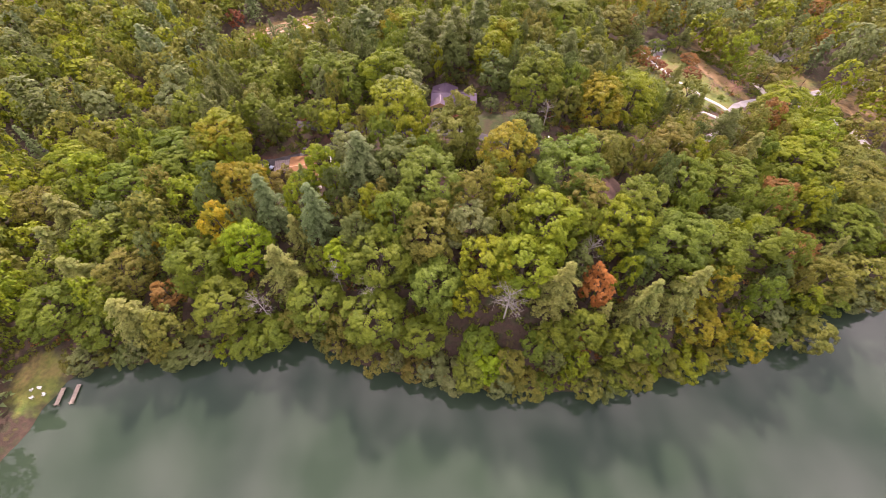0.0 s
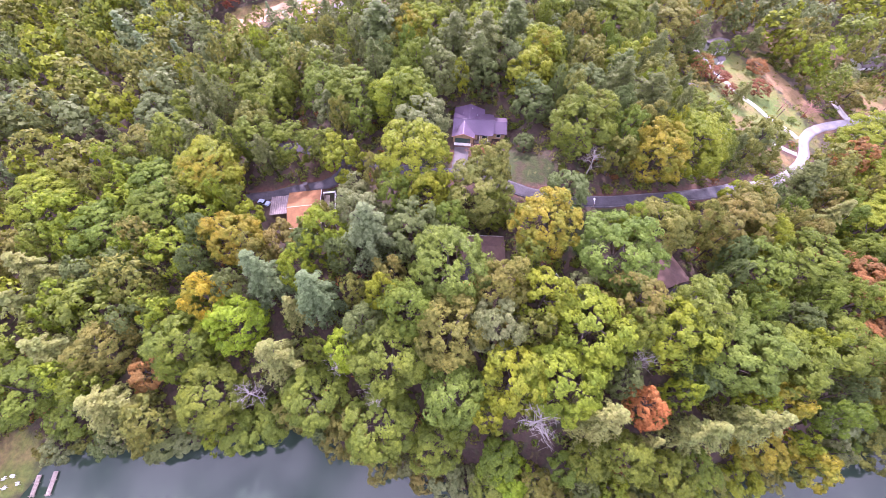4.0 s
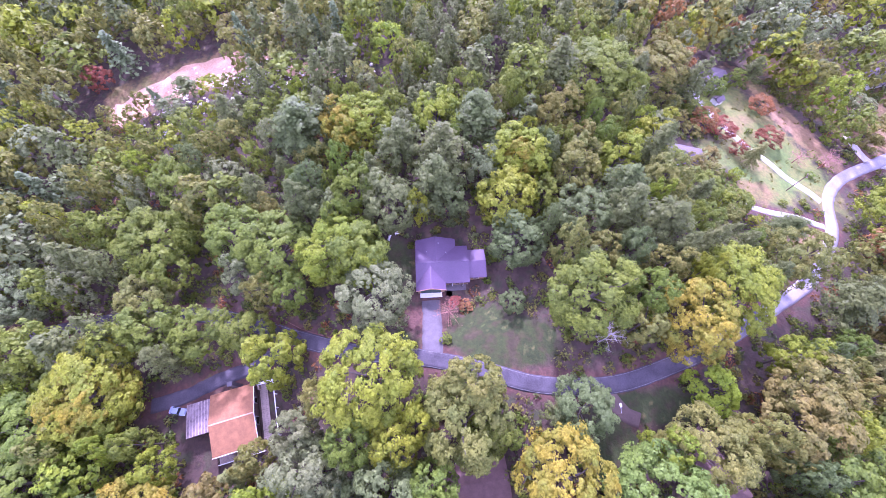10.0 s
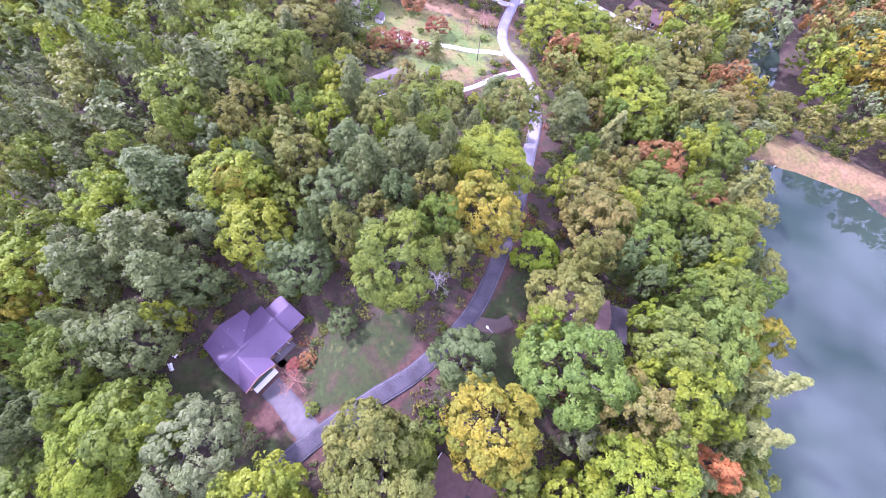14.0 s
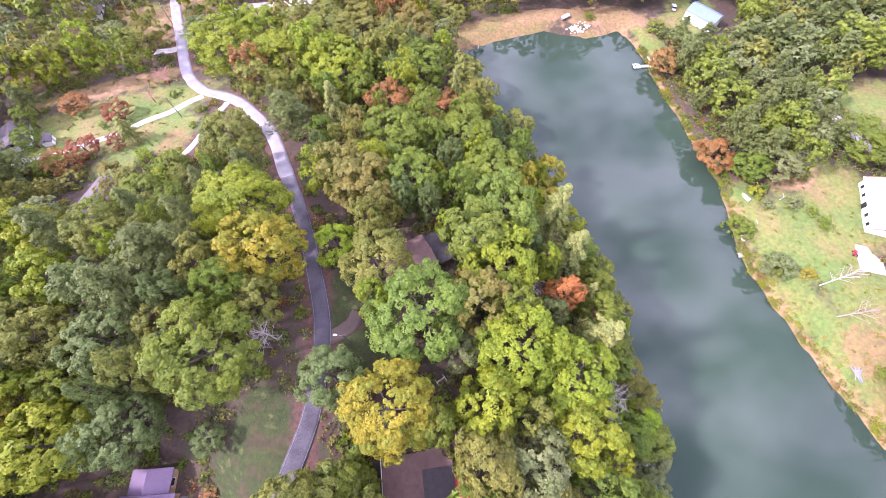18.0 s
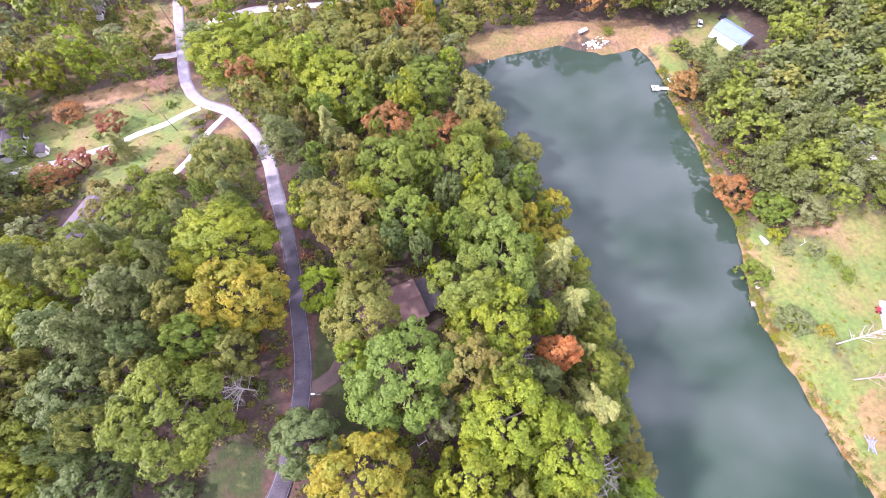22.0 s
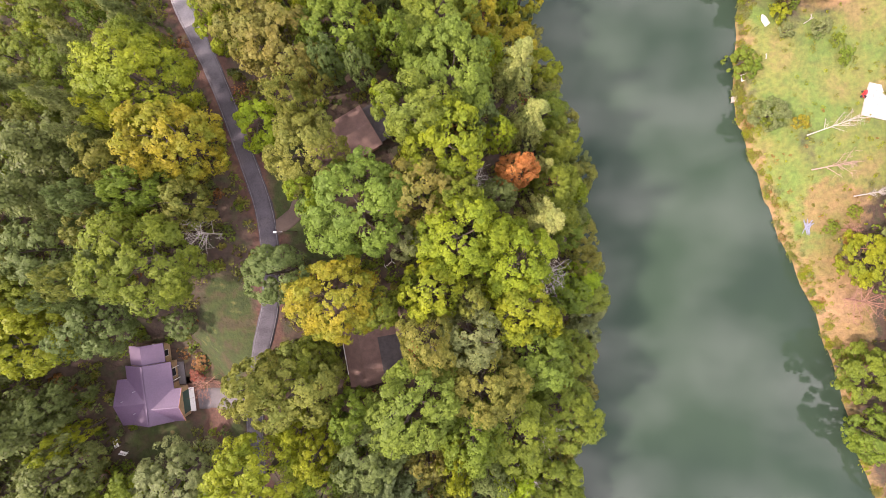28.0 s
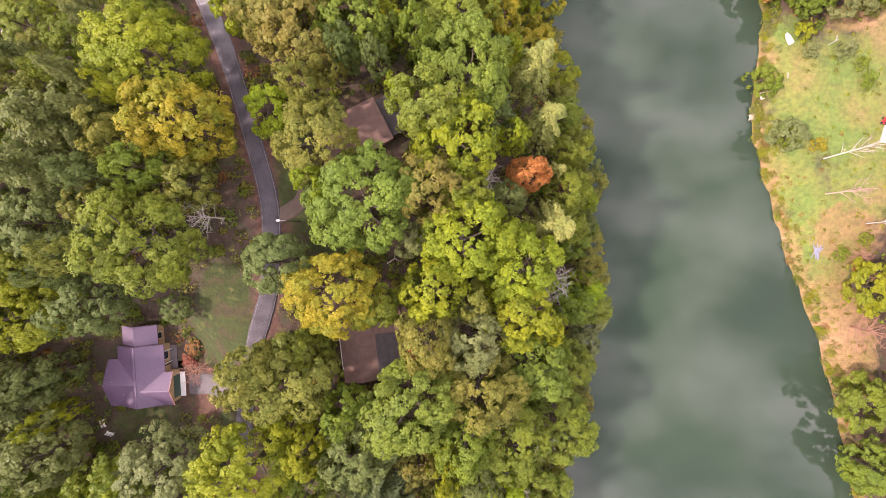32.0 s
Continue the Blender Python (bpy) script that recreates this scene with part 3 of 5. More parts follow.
TREES['leafgreen'] = TREES['leafgreen'] + [
    (-24, -141, 18, 9.2), (10, -103, 16, 7.8), (22, -93, 14, 8.3), (21, -66, 15, 8.2), (31, -35, 12, 6.4), (23, -142, 15, 8.4),
    (28, -128, 12, 6), (27, -80, 11, 6.1), (-17, 62, 18, 9.7), (-7, 104, 17, 9.1), (3, 64, 17, 9.3), (8, 47, 18, 8.5), (-128, 74, 7, 4.5),
    (-99, 108, 2.2, 1.5), (-87, 89, 1.9, 1.3), (-120, 94, 2.2, 1.4), (142, 61, 12, 10.4),
]
TREES['leafgreen'] += [(-139, 86, 9, 4), (-143, 96, 10, 4), (-100, 48, 10, 5), (-57, -77, 15, 5.6), (-61, -102, 17, 6.5), (-105, -104, 18, 8), (-71, -48, 18, 7.5), (-84, 65, 9, 5)]
TREES['grey_green'] = [
    (-146, 135, 13, 7), (-127, 141, 12, 6),     (-5, 0, 12, 4.2), (6, -22, 17, 6.7), (-60, -44, 17, 8.6), (95, 20, 8, 4.6), (110, 54, 11, 6.4), (-76, -146, 17, 9),
    (-25, -59, 18, 7), (-33, -62, 15, 5), (19, 71, 6, 5.5),
]
TREES['lime'] = [
    (-53, 39, 20, 10.3),
    (-82, -10, 18, 6.9), (6, 19, 19, 7.7), (6, -1, 19, 8.7), (17, -8, 19, 8.6), (-1, -11, 17, 6.4), (17, -18, 18, 7.5),
    (-41, -45, 22, 10.8), (-68, -46, 16, 5.5), (114, -22, 10, 7.5), (-73, -54, 19, 9.4), (-47, -114, 19, 11.9), (-115, -46, 19, 9.6), (-94, -4, 19, 8.6),
    (-35, -166, 18, 10.6), (-35, 99, 18, 11.5), (-56, 113, 17, 10.2), (-66, 133, 16, 9.9), (-77, 120, 18, 11.4),
]
TREES['bluish'] = [
    (-31, -3, 14, 6.2), (-85, -40, 18, 7.5), (-84, -24, 16, 5), (-71, -8.5, 15, 6.4),
    (-56.5, -11.5, 6.2, 3.2),     (-19, -43, 18, 7.2), (-75, 8, 17, 6.3), (-139, 74, 11, 5.5),
]
TREES['gold'] = [
    (-93, -4, 19, 6), (-114, -51, 18, 6.5), (-44, -112, 19, 9),
    (-46, 25, 19, 8.2), (-20, -10, 18, 8.8), (18, 47, 15, 6), (31, 57, 15, 5.9), (-20, -97, 18, 9), (-119, -55, 16, 5.4), 
    (26, 44, 12, 6.5),
]
TREES['pale_pine'] = [
    (24, 34, 23, 5.7), (25, 0, 23, 6.2), (13, -76, 19, 6.7), (14, -136, 18, 7), (26, -117, 17, 7.4), (-8, -151, 20, 7.7),
    (26, 23, 20, 5.5), (-104.5, 84, 11, 3.8),
]
TREES['orange'] = [
    (21, 12, 15, 5),
]
TREES['bare'] = [
    (24, -66, 9, 4), (21, -50, 13, 5),
    (-30, -66, 9, 3),
    (25, -12, 15, 6.5), (15, -60, 15, 3.5),     (12, 11, 14, 4.4), (-45, 7, 10, 4.7), (21, -83, 11, 4.6),
]
TREES['pine'] = [
    (-89, -27, 18, 6.5), (-70, 27, 18, 6.9), (-81, 20, 18, 6.3), (-30, -7, 9, 3.6), (-97, -25, 20, 7.1), (-103, -36, 19, 7.4),
    (-116, -66, 19, 9.8), (-109, -14, 19, 8.4), (-146, 104, 13, 5), (-94, 140, 12, 6.8),
]
TREES['brown_green'] = [
    (-104, 67, 5.5, 3.6), (-117, 66, 5, 3.4), (-99, 57, 8, 4),
    (-24, 42, 18, 7.5), (-30, 47, 19, 7), (-180, -97, 14, 6.8), (12, -125, 16, 7.8), (-8, 127, 16, 9.9), (-114, 137, 13, 6.6),
]
TREES['redtwig'] = [
    (-40, -62, 5, 3.5), (-36, -68, 4, 3), (113, -14, 4, 3.5), (118, -20, 5, 4),
    (-57, -27, 5, 4), (114, -34, 7, 7), (-106, 106, 5, 4.3), (-103, 115, 7, 6.3),
]
TREES['red'] = [
    (-165, -150, 12, 4.4), (-115, 98, 7, 5), (-118, 79, 7, 5), (-109, 82, 6, 3),
]
TREES['orange_brown'] = [
    (17, -112, 12, 4.7), (-18, 83, 14, 8.2), (-1, 86, 12, 6.7), (-132, 104, 6, 4.8), (91, 110, 9, 6.7), (94, 64, 8, 6.9),
]


# ---- trees ----
def unit(v):
    return v / (np.linalg.norm(v, axis=-1, keepdims=True) + 1e-9)


def leaves_at(rng, at, up, size, droop=0.2):
    """Small leaf sprays, one at each place, facing the way given."""
    n = len(at)
    side = unit(np.cross(up, rng.normal(size=(n, 3))))
    fore = np.cross(up, side)
    s = size * rng.uniform(0.65, 1.35, (n, 1))
    corners = np.stack([at - fore * s - side * s * 0.7, at - fore * s * 0.8 + side * s * 0.8, at + fore * s * 1.05 - up * s * droop], 1)
    return corners.reshape(-1, 3), np.arange(n * 3).reshape(-1, 3)


def leaf_sprays(rng, centres, spread, per, size, flat=0.5):
    """Leaf sprays scattered round each centre, facing out from it and up."""
    n = len(centres) * per
    way = unit(rng.normal(size=(n, 3)) + (0, 0, 0.3))
    reach = np.repeat(spread, per)[:, None] * rng.random((n, 1)) ** 0.4
    at = np.repeat(centres, per, axis=0) + way * reach * (1, 1, 0.7)
    out = unit(at - (centres.mean(axis=0) - (0, 0, 1.5)))
    up = unit(way * 0.7 + out * 0.4 + rng.normal(size=(n, 3)) * 0.22 + (0, 0, flat * 0.7))
    return leaves_at(rng, at, up, size)


def dome_ways(rng, count, lowest):
    """Directions spread evenly over a dome, jittered."""
    k = np.arange(count) + 0.5
    z = 1 - (1 - lowest) * k / count
    a = k * 2.39996 + rng.random() * 6
    flat = np.sqrt(np.maximum(1 - z * z, 0))
    return unit(np.stack([flat * np.cos(a), flat * np.sin(a), z], 1) + rng.normal(size=(count, 3)) * 0.16)


def broad_crown(rng, radius, low, high, boughs, lobes, leaves, size):
    """A broadleaf crown: boughs over an uneven dome, each of rounded lobes whose outer skin carries the leaves."""
    mid, half = low + (high - low) * 0.42, (high - low) * 0.58
    way = dome_ways(rng, boughs, -0.62)
    reach = rng.uniform(0.56, 0.78, boughs)[:, None]
    heart = way * reach * (radius, radius, half) + (0, 0, mid)
    swell = radius * 1.5 / math.sqrt(boughs) * rng.uniform(0.75, 1.3, boughs)
    n = boughs * lobes
    out = np.repeat(way, lobes, axis=0)
    turn = unit(rng.normal(size=(n, 3)) + out * 0.9 + (0, 0, 0.35))
    width = np.repeat(swell, lobes)[:, None]
    spot = np.repeat(heart, lobes, axis=0) + turn * width * rng.uniform(0.6, 1.0, (n, 1)) * (1, 1, 1.15)
    lobe = width * rng.uniform(0.22, 0.44, (n, 1))
    m = n * leaves
    lean = np.repeat(unit(turn + out * 0.5 + (0, 0, 0.5)), leaves, axis=0)
    skin = unit(rng.normal(size=(m, 3)) + lean * 0.95)
    at = np.repeat(spot, leaves, axis=0) + skin * np.repeat(lobe, leaves, axis=0) * rng.uniform(0.72, 1.06, (m, 1)) * (1, 1, 0.85)
    up = unit(skin * 0.85 + lean * 0.35 + rng.normal(size=(m, 3)) * 0.2)
    return leaves_at(rng, at, up, size)


def trunk_mesh(rng, height, width, low, limbs, reach):
    bm = bmesh.new()
    bend = rng.normal(size=2) * 0.25
    joints = [Vector((bend[0] * s * s, bend[1] * s * s, height * s)) for s in (-0.03, 0.15, 0.35, 0.6, 0.8)]
    widths = [width * w for w in (1.35, 1.0, 0.8, 0.5, 0.22)]
    for a, b, wa, wb in zip(joints, joints[1:], widths, widths[1:]):
        rod(bm, a, b, wa, wb, 7)
    for i in range(limbs):
        s = rng.uniform(low, 0.72)
        turn = i * 2.4 + rng.random()
        start = Vector((bend[0] * s * s, bend[1] * s * s, height * s))
        mid = start + Vector((math.cos(turn) * reach * 0.45, math.sin(turn) * reach * 0.45, height * 0.1))
        tip = start + Vector((math.cos(turn + 0.2) * reach * 0.8, math.sin(turn + 0.2) * reach * 0.8, height * rng.uniform(0.12, 0.24)))
        rod(bm, start, mid, width * 0.36, width * 0.22, 5)
        rod(bm, mid, tip, width * 0.22, width * 0.07, 5)
    return bm


def bmesh_to_mesh(name, bm, mat):
    me = bpy.data.meshes.new(name)
    bm.to_mesh(me)
    bm.free()
    me.materials.append(mat)
    return me


# crown shapes, 16 m high with a 5 m crown radius before scaling
SHAPES = {"broad": [], "large": [], "giant": [], "pine": [], "spire": [], "bush": []}
shape_rng = np.random.default_rng(11)
for i in range(5):
    SHAPES["broad"].append(broad_crown(shape_rng, 4.7, 3.0, 15.8, 17, 11, 38, 0.205))
for i in range(4):
    SHAPES["large"].append(broad_crown(shape_rng, 4.75, 2.8, 15.8, 25, 13, 38, 0.156))
for i in range(3):
    SHAPES["giant"].append(broad_crown(shape_rng, 4.8, 2.6, 15.9, 38, 15, 40, 0.114))
for i in range(4):
    c = []
    for level in range(13):
        s = level / 12
        z = 5.5 + 10.3 * s
        r = 4.6 * (1 - s ** 1.8) ** 0.8 * shape_rng.uniform(0.6, 1.1) + 0.5
        arms = int(8 - 4 * s)
        for k in range(arms):
            a = k * 6.283 / arms + level * 1.1 + shape_rng.normal() * 0.35
            if shape_rng.random() < 0.15:
                continue
            reach_k = shape_rng.uniform(0.7, 1.1)
            for q in (0.35, 0.68, 1.0):
                c.append((r * reach_k * q * math.cos(a), r * reach_k * q * math.sin(a), z + 0.12 * r * q + shape_rng.normal() * 0.3))
    c = np.array(c)
    SHAPES["pine"].append(leaf_sprays(shape_rng, c, np.full(len(c), 0.8), 34, 0.2, 0.9))
for i in range(3):
    c = []
    for level in range(13):
        s = level / 12
        r = 4.9 * (1 - s) ** 0.75 * shape_rng.uniform(0.75, 1.15) + 0.25
        arms = int(7 - 3 * s)
        for k in range(arms):
            a = k * 6.283 / arms + level * 0.9 + shape_rng.normal() * 0.3
            long = r * shape_rng.uniform(0.65, 1.12)
            for q in np.linspace(0.25, 1.0, 5):
                c.append((long * q * math.cos(a), long * q * math.sin(a), 2.8 + 12.8 * s + 0.3 * long * q - 0.5 * long * q ** 3))
    c = np.array(c)
    SHAPES["spire"].append(leaf_sprays(shape_rng, c, np.full(len(c), 0.62), 24, 0.2, 1.1))
for i in range(3):
    SHAPES["bush"].append(broad_crown(shape_rng, 4.6, 0.4, 15.6, 10, 7, 36, 0.36))

KIND = {  # colour: shape, name, label, category
    "leafgreen": ("large", "tree", "tall green broadleaf tree with a rounded billowing crown", "tree"),
    "fresh": ("large", "tree", "broad fresh-green leafy tree with a many-lobed crown", "tree"),
    "bright": ("broad", "tree", "small tree with vivid yellow-green leaves", "tree"),
    "blue_pine": ("spire", "pine_tree", "blue-green white pine with feathery layered boughs", "pine tree"),
    "lime": ("broad", "tree", "tall yellow-green broadleaf tree in early autumn leaf", "tree"),
    "olive": ("broad", "tree", "olive-green broadleaf tree turning brown at the tips", "tree"),
    "yellow": ("large", "tree", "broadleaf tree with golden yellow autumn leaves", "tree"),
    "gold": ("broad", "tree", "broadleaf tree with yellow and gold autumn leaves", "tree"),
    "bluish": ("large", "tree", "dense blue-green broadleaf tree with a round crown", "tree"),
    "pine": ("pine", "pine_tree", "dark green pine tree with layered boughs", "pine tree"),
    "pale_pine": ("spire", "pine_tree", "pale green white pine with spreading feathery boughs", "pine tree"),
    "orange": ("large", "tree", "small tree with bright orange-red autumn leaves", "tree"),
    "red": ("broad", "tree", "small round tree with dark red autumn leaves", "tree"),
    "orange_brown": ("broad", "tree", "small tree with orange-brown autumn leaves", "tree"),
    "brown_green": ("broad", "tree", "broadleaf tree with brownish green fading leaves", "tree"),
    "grey_green": ("broad", "tree", "grey-green broadleaf tree with soft pale foliage", "tree"),
}
TRUNKS = [bmesh_to_mesh("trunk", trunk_mesh(shape_rng, 15, 0.3, 0.3, 6, 3.0), BARK) for i in range(3)]
STEMS = [bmesh_to_mesh("trunk", trunk_mesh(shape_rng, 17, 0.24, 0.4, 3, 2.0), BARK) for i in range(2)]
STOCK = {}


def stock_tree(colour, shape, i):
    """One tree of that colour and shape, built once: the copies share its meshes."""
    key = (colour, shape, i)
    if key not in STOCK:
        crown = quick_mesh("crown", *SHAPES[shape][i])
        crown.materials.append(LEAF[colour])
        trunk = (STEMS if shape in ("pine", "spire") else TRUNKS)[i % 2]
        STOCK[key] = (trunk, crown)
    return STOCK[key]


tree_rng = random.Random(5)
PLANTED = []


def plant(colour, x, y, h, r, group=""):
    shape, name, label, category = KIND[colour]
    if h < 6:
        shape, name, category = "bush", "bush", "bush"
        label = {"red": "low dark red bush on the lawn", "orange_brown": "low orange-brown bush on open grass"}.get(colour, "low rounded bush with dense foliage")
    elif shape in ("broad", "large") and r > 8.6:
        shape = "giant"
    elif shape == "broad" and r > 7:
        shape = "large"
    trunk, crown = stock_tree(colour, shape, tree_rng.randrange(len(SHAPES[shape])))
    z = float(ground_z(x, y))
    m = Matrix.Translation((x, y, z - 0.1)) @ Matrix.Rotation(tree_rng.random() * 6.283, 4, "Z") @ Matrix.Diagonal((r / 4.7, r / 4.7 * tree_rng.uniform(0.82, 1.12), h / 16, 1))
    ob = thing(name, m, label, category, group)
    part("trunk", trunk, None, ob)
    part("crown", crown, None, ob)
    PLANTED.append((x, y, r))
    return ob


def branches(rng, height, reach, count, mat, name, lean=0.0):
    """A leafless tree: trunk, limbs and twigs."""
    limbs = bmesh.new()
    twigs = bmesh.new()
    rod(limbs, (0, 0, -0.2), (lean * height * 0.5, 0, height * 0.5), 0.2, 0.14, 7)
    rod(limbs, (lean * height * 0.5, 0, height * 0.5), (lean * height, 0.2, height * 0.95), 0.14, 0.04, 6)
    for i in range(count):
        s = rng.uniform(0.25, 0.9)
        a = i * 2.4 + rng.normal() * 0.3
        start = Vector((lean * height * s, 0, height * s))
        out = reach * (1.1 - s * 0.7)
        tip = start + Vector((math.cos(a) * out, math.sin(a) * out, height * rng.uniform(0.08, 0.28)))
        rod(limbs, start, tip, 0.085, 0.03, 5)
        for k in range(7):
            q = rng.uniform(0.3, 1.0)
            b = start.lerp(tip, q)
            e = b + Vector(rng.normal(size=3)) * reach * 0.22 + Vector((0, 0, reach * 0.12))
            rod(twigs, b, e, 0.035, 0.012, 3)
            for j in range(2):
                f = b.lerp(e, rng.uniform(0.4, 0.9))
                rod(twigs, f, f + Vector(rng.normal(size=3)) * reach * 0.12, 0.022, 0.01, 3)
    return bmesh_to_mesh("trunk", limbs, mat), bmesh_to_mesh("branchwork", twigs, mat)


BARE_TREES = [branches(np.random.default_rng(31 + i), 16, 4.6, 13, DEAD_WOOD, "bare") for i in range(2)]
TWIG_TREES = [branches(np.random.default_rng(41 + i), 16, 5.0, 16, TWIG, "twigs") for i in range(2)]


def plant_bare(x, y, h, r, reddish=False):
    trunk, twigs = (TWIG_TREES if reddish else BARE_TREES)[tree_rng.randrange(2)]
    m = Matrix.Translation((x, y, float(ground_z(x, y)) - 0.1)) @ Matrix.Rotation(tree_rng.random() * 6.283, 4, "Z") @ Matrix.Diagonal((r / 4.7, r / 4.7, h / 16, 1))
    ob = thing("shrub" if h < 6 else "bare_tree", m, "small leafless tree with reddish twigs" if reddish else "leafless dead tree with pale grey branches", "tree")
    part("trunk", trunk, None, ob)
    part("branchwork", twigs, None, ob)
    PLANTED.append((x, y, r * 0.8))


for colour, rows in TREES.items():
    for x, y, h, r in rows:
        if colour in ("bare", "redtwig"):
            plant_bare(x, y, h, r, colour == "redtwig")
        else:
            plant(colour, x, y, h * 1.2 if h > 13 else h, r * 1.08 if r > 6 and x < 60 else r)

# ---- the woods between: filled in wherever nothing else stands ----
KEEP_CLEAR = [(-71, -27, 10), (113, 128, 9), (117, 121, 7), (147, 78, 6), (149, 66, 6), (-54, 177, 9), (-49, 167, 6), (-40, -84, 13), (-33, -84, 8), (-14, 25, 9), (-15, -27, 9), (-107, 58, 11), (-102, 50, 8), (113, 124, 8), (107, 132, 8), (120, 124, 6), (134, 40, 16), (121, 136, 11), (-58, -31, 6), (-24, 4, 5), (48, 146, 6), (90, 116, 7), (43, -142, 7),
              (105, 20, 13), (114, 30, 12), (103, -2, 10), (105, -16, 8), (113, 12, 10), (108, -30, 6), (122, 20, 10), (-147, 90, 8), (-93, 116, 9), (-84, 112, 6), (-90, 103, 8), (-85, 96, 8), (-60, -16, 9), (-64, -9, 7), (-38, -72, 7)]


def open_ground(x, y):
    """Where no trees stand: water, roads, lawns, bare ground, houses."""
    a, b = np.array([x], float), np.array([y], float)
    return bool(ellipses(a, b, LAWNS)[0] > 0.15 or ellipses(a, b, SHADY_LAWNS)[0] > 0.15 or ellipses(a, b, BARE)[0] > 0.2 or any(math.hypot(x - cx, y - cy) < r for cx, cy, r in KEEP_CLEAR))


WOODS = {  # where: weights of the kinds of tree
    "hill": (("pine", 5), ("leafgreen", 6), ("bluish", 1), ("olive", 4), ("lime", 2), ("grey_green", 2)),
    "shore": (("leafgreen", 5), ("lime", 3), ("olive", 3), ("bluish", 2), ("pale_pine", 1), ("brown_green", 1)),
    "east": (("pine", 7), ("grey_green", 3), ("olive", 2), ("leafgreen", 4)),
    # paler kinds weigh more here, partly as haze put into the leaf colours
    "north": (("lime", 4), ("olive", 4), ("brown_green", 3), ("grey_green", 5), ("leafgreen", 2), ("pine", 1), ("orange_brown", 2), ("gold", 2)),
}


def wood_of(x, y):
    if x > 75:
        return "east"
    if y > 100 or (x < -95 and y > 60):
        return "north"
    return "hill" if x < -48 else "shore"


fill_rng = np.random.default_rng(3)
spots = fill_rng.random((26000, 2)) * (680, 720) + (-340, -295)
px, py = spots[:, 0], spots[:, 1]
free = ~inside(px, py, SHORE_LINE) & (line_distance(px, py, SHORE_LINE, True) > np.where((px > 60) & (py < 55), 6.0, 2.5))
free &= np.min([line_distance(px, py, line[::4]) - half - (1.0 if half > 1.95 else 0) for line, half, _ in LINES.values()], axis=0) > 2.8
near_rows, far_rows = [], []
cells = {}
for tx, ty, tr in PLANTED:
    cells.setdefault((int(tx // 14), int(ty // 14)), []).append((tx, ty, tr))
for (x, y), ok in zip(spots, free):
    if not ok:
        continue
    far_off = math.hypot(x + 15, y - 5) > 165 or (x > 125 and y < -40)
    r = fill_rng.choice([3.4, 4.2, 5.0, 5.8, 7.2]) * fill_rng.uniform(0.9, 1.15) * (1.15 if far_off else 1.0)
    ci, cj = int(x // 14), int(y // 14)
    if any(math.hypot(x - tx, y - ty) < (0.5 if x > 75 else 0.8 if x < -55 and y > 122 else 0.6) * (r + tr) for i in (-1, 0, 1) for j in (-1, 0, 1) for tx, ty, tr in cells.get((ci + i, cj + j), ())):
        continue
    if open_ground(x, y) or math.hypot(((x + 5) * 0.97 + (y - 196) * 0.24) / 11, (-(x + 5) * 0.24 + (y - 196) * 0.97) / 37) < 1:
        continue
    cells.setdefault((ci, cj), []).append((x, y, r))
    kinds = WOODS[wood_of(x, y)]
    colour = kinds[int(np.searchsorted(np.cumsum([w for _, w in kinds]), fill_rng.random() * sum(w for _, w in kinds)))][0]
    h = (fill_rng.uniform(12, 19) + r * 0.95) * (0.75 if x > 75 else 1.0)
    if math.hypot((x + 143) / 20, (y + 118) / 36) < 1 or math.hypot((x + 100) / 40, (y - 58) / 17) < 1:
        h, r = h * 0.5, r * 0.75
    if math.hypot((x + 88) / 22, (y - 78) / 18) < 1:
        h, r = h * 0.55, r * 0.8
    if math.hypot((x - 2) / 17, (y - 153) / 14) < 1 or math.hypot((x + 70) / 26, (y - 152) / 9) < 1:
        h, r = h * 0.42, r * 0.8
    shore = line_distance(np.array([x]), np.array([y]), SHORE_LINE, True)[0]
    if shore < 8:
        h *= 0.8
    # haze by colour: far off, paler kinds replace most dark greens
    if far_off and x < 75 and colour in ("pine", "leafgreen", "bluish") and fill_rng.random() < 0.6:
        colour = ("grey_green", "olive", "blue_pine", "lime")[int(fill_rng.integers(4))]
    (far_rows if far_off else near_rows).append((colour, x, y, h, r))
near_rows.sort(key=lambda row: math.hypot(row[1] + 15, row[2] + 5))
for colour, x, y, h, r in near_rows[:165]:
    plant(colour, x, y, h, r, "trees of the wood")
mid_rows = near_rows[165:]

# shrubs and low trees that lean over the water's edge
step, gap = 0.0, 4.0
for (ax, ay), (bx, by) in zip(SHORE_LINE, np.roll(SHORE_LINE, -1, axis=0)):
    step += math.hypot(bx - ax, by - ay)
    if step < gap or ax > 44 or not -138 < ay < 112 or math.hypot(ax - 46, ay + 137) < 9:
        continue
    step, gap = 0.0, fill_rng.uniform(2.0, 4.6)
    nx_, ny_ = -(by - ay), bx - ax
    size_ = math.hypot(nx_, ny_)
    sx, sy = ax + nx_ / size_ * 0.5, ay + ny_ / size_ * 0.5
    if inside(np.array([sx]), np.array([sy]), SHORE_LINE)[0]:
        sx, sy = ax - nx_ / size_ * 0.5, ay - ny_ / size_ * 0.5
    colour = fill_rng.choice(["leafgreen", "lime", "olive", "leafgreen", "bluish", "brown_green", "grey_green"])
    plant(str(colour), sx, sy, fill_rng.uniform(5, 13), fill_rng.uniform(2.6, 6.2), "shrubs along the shore")

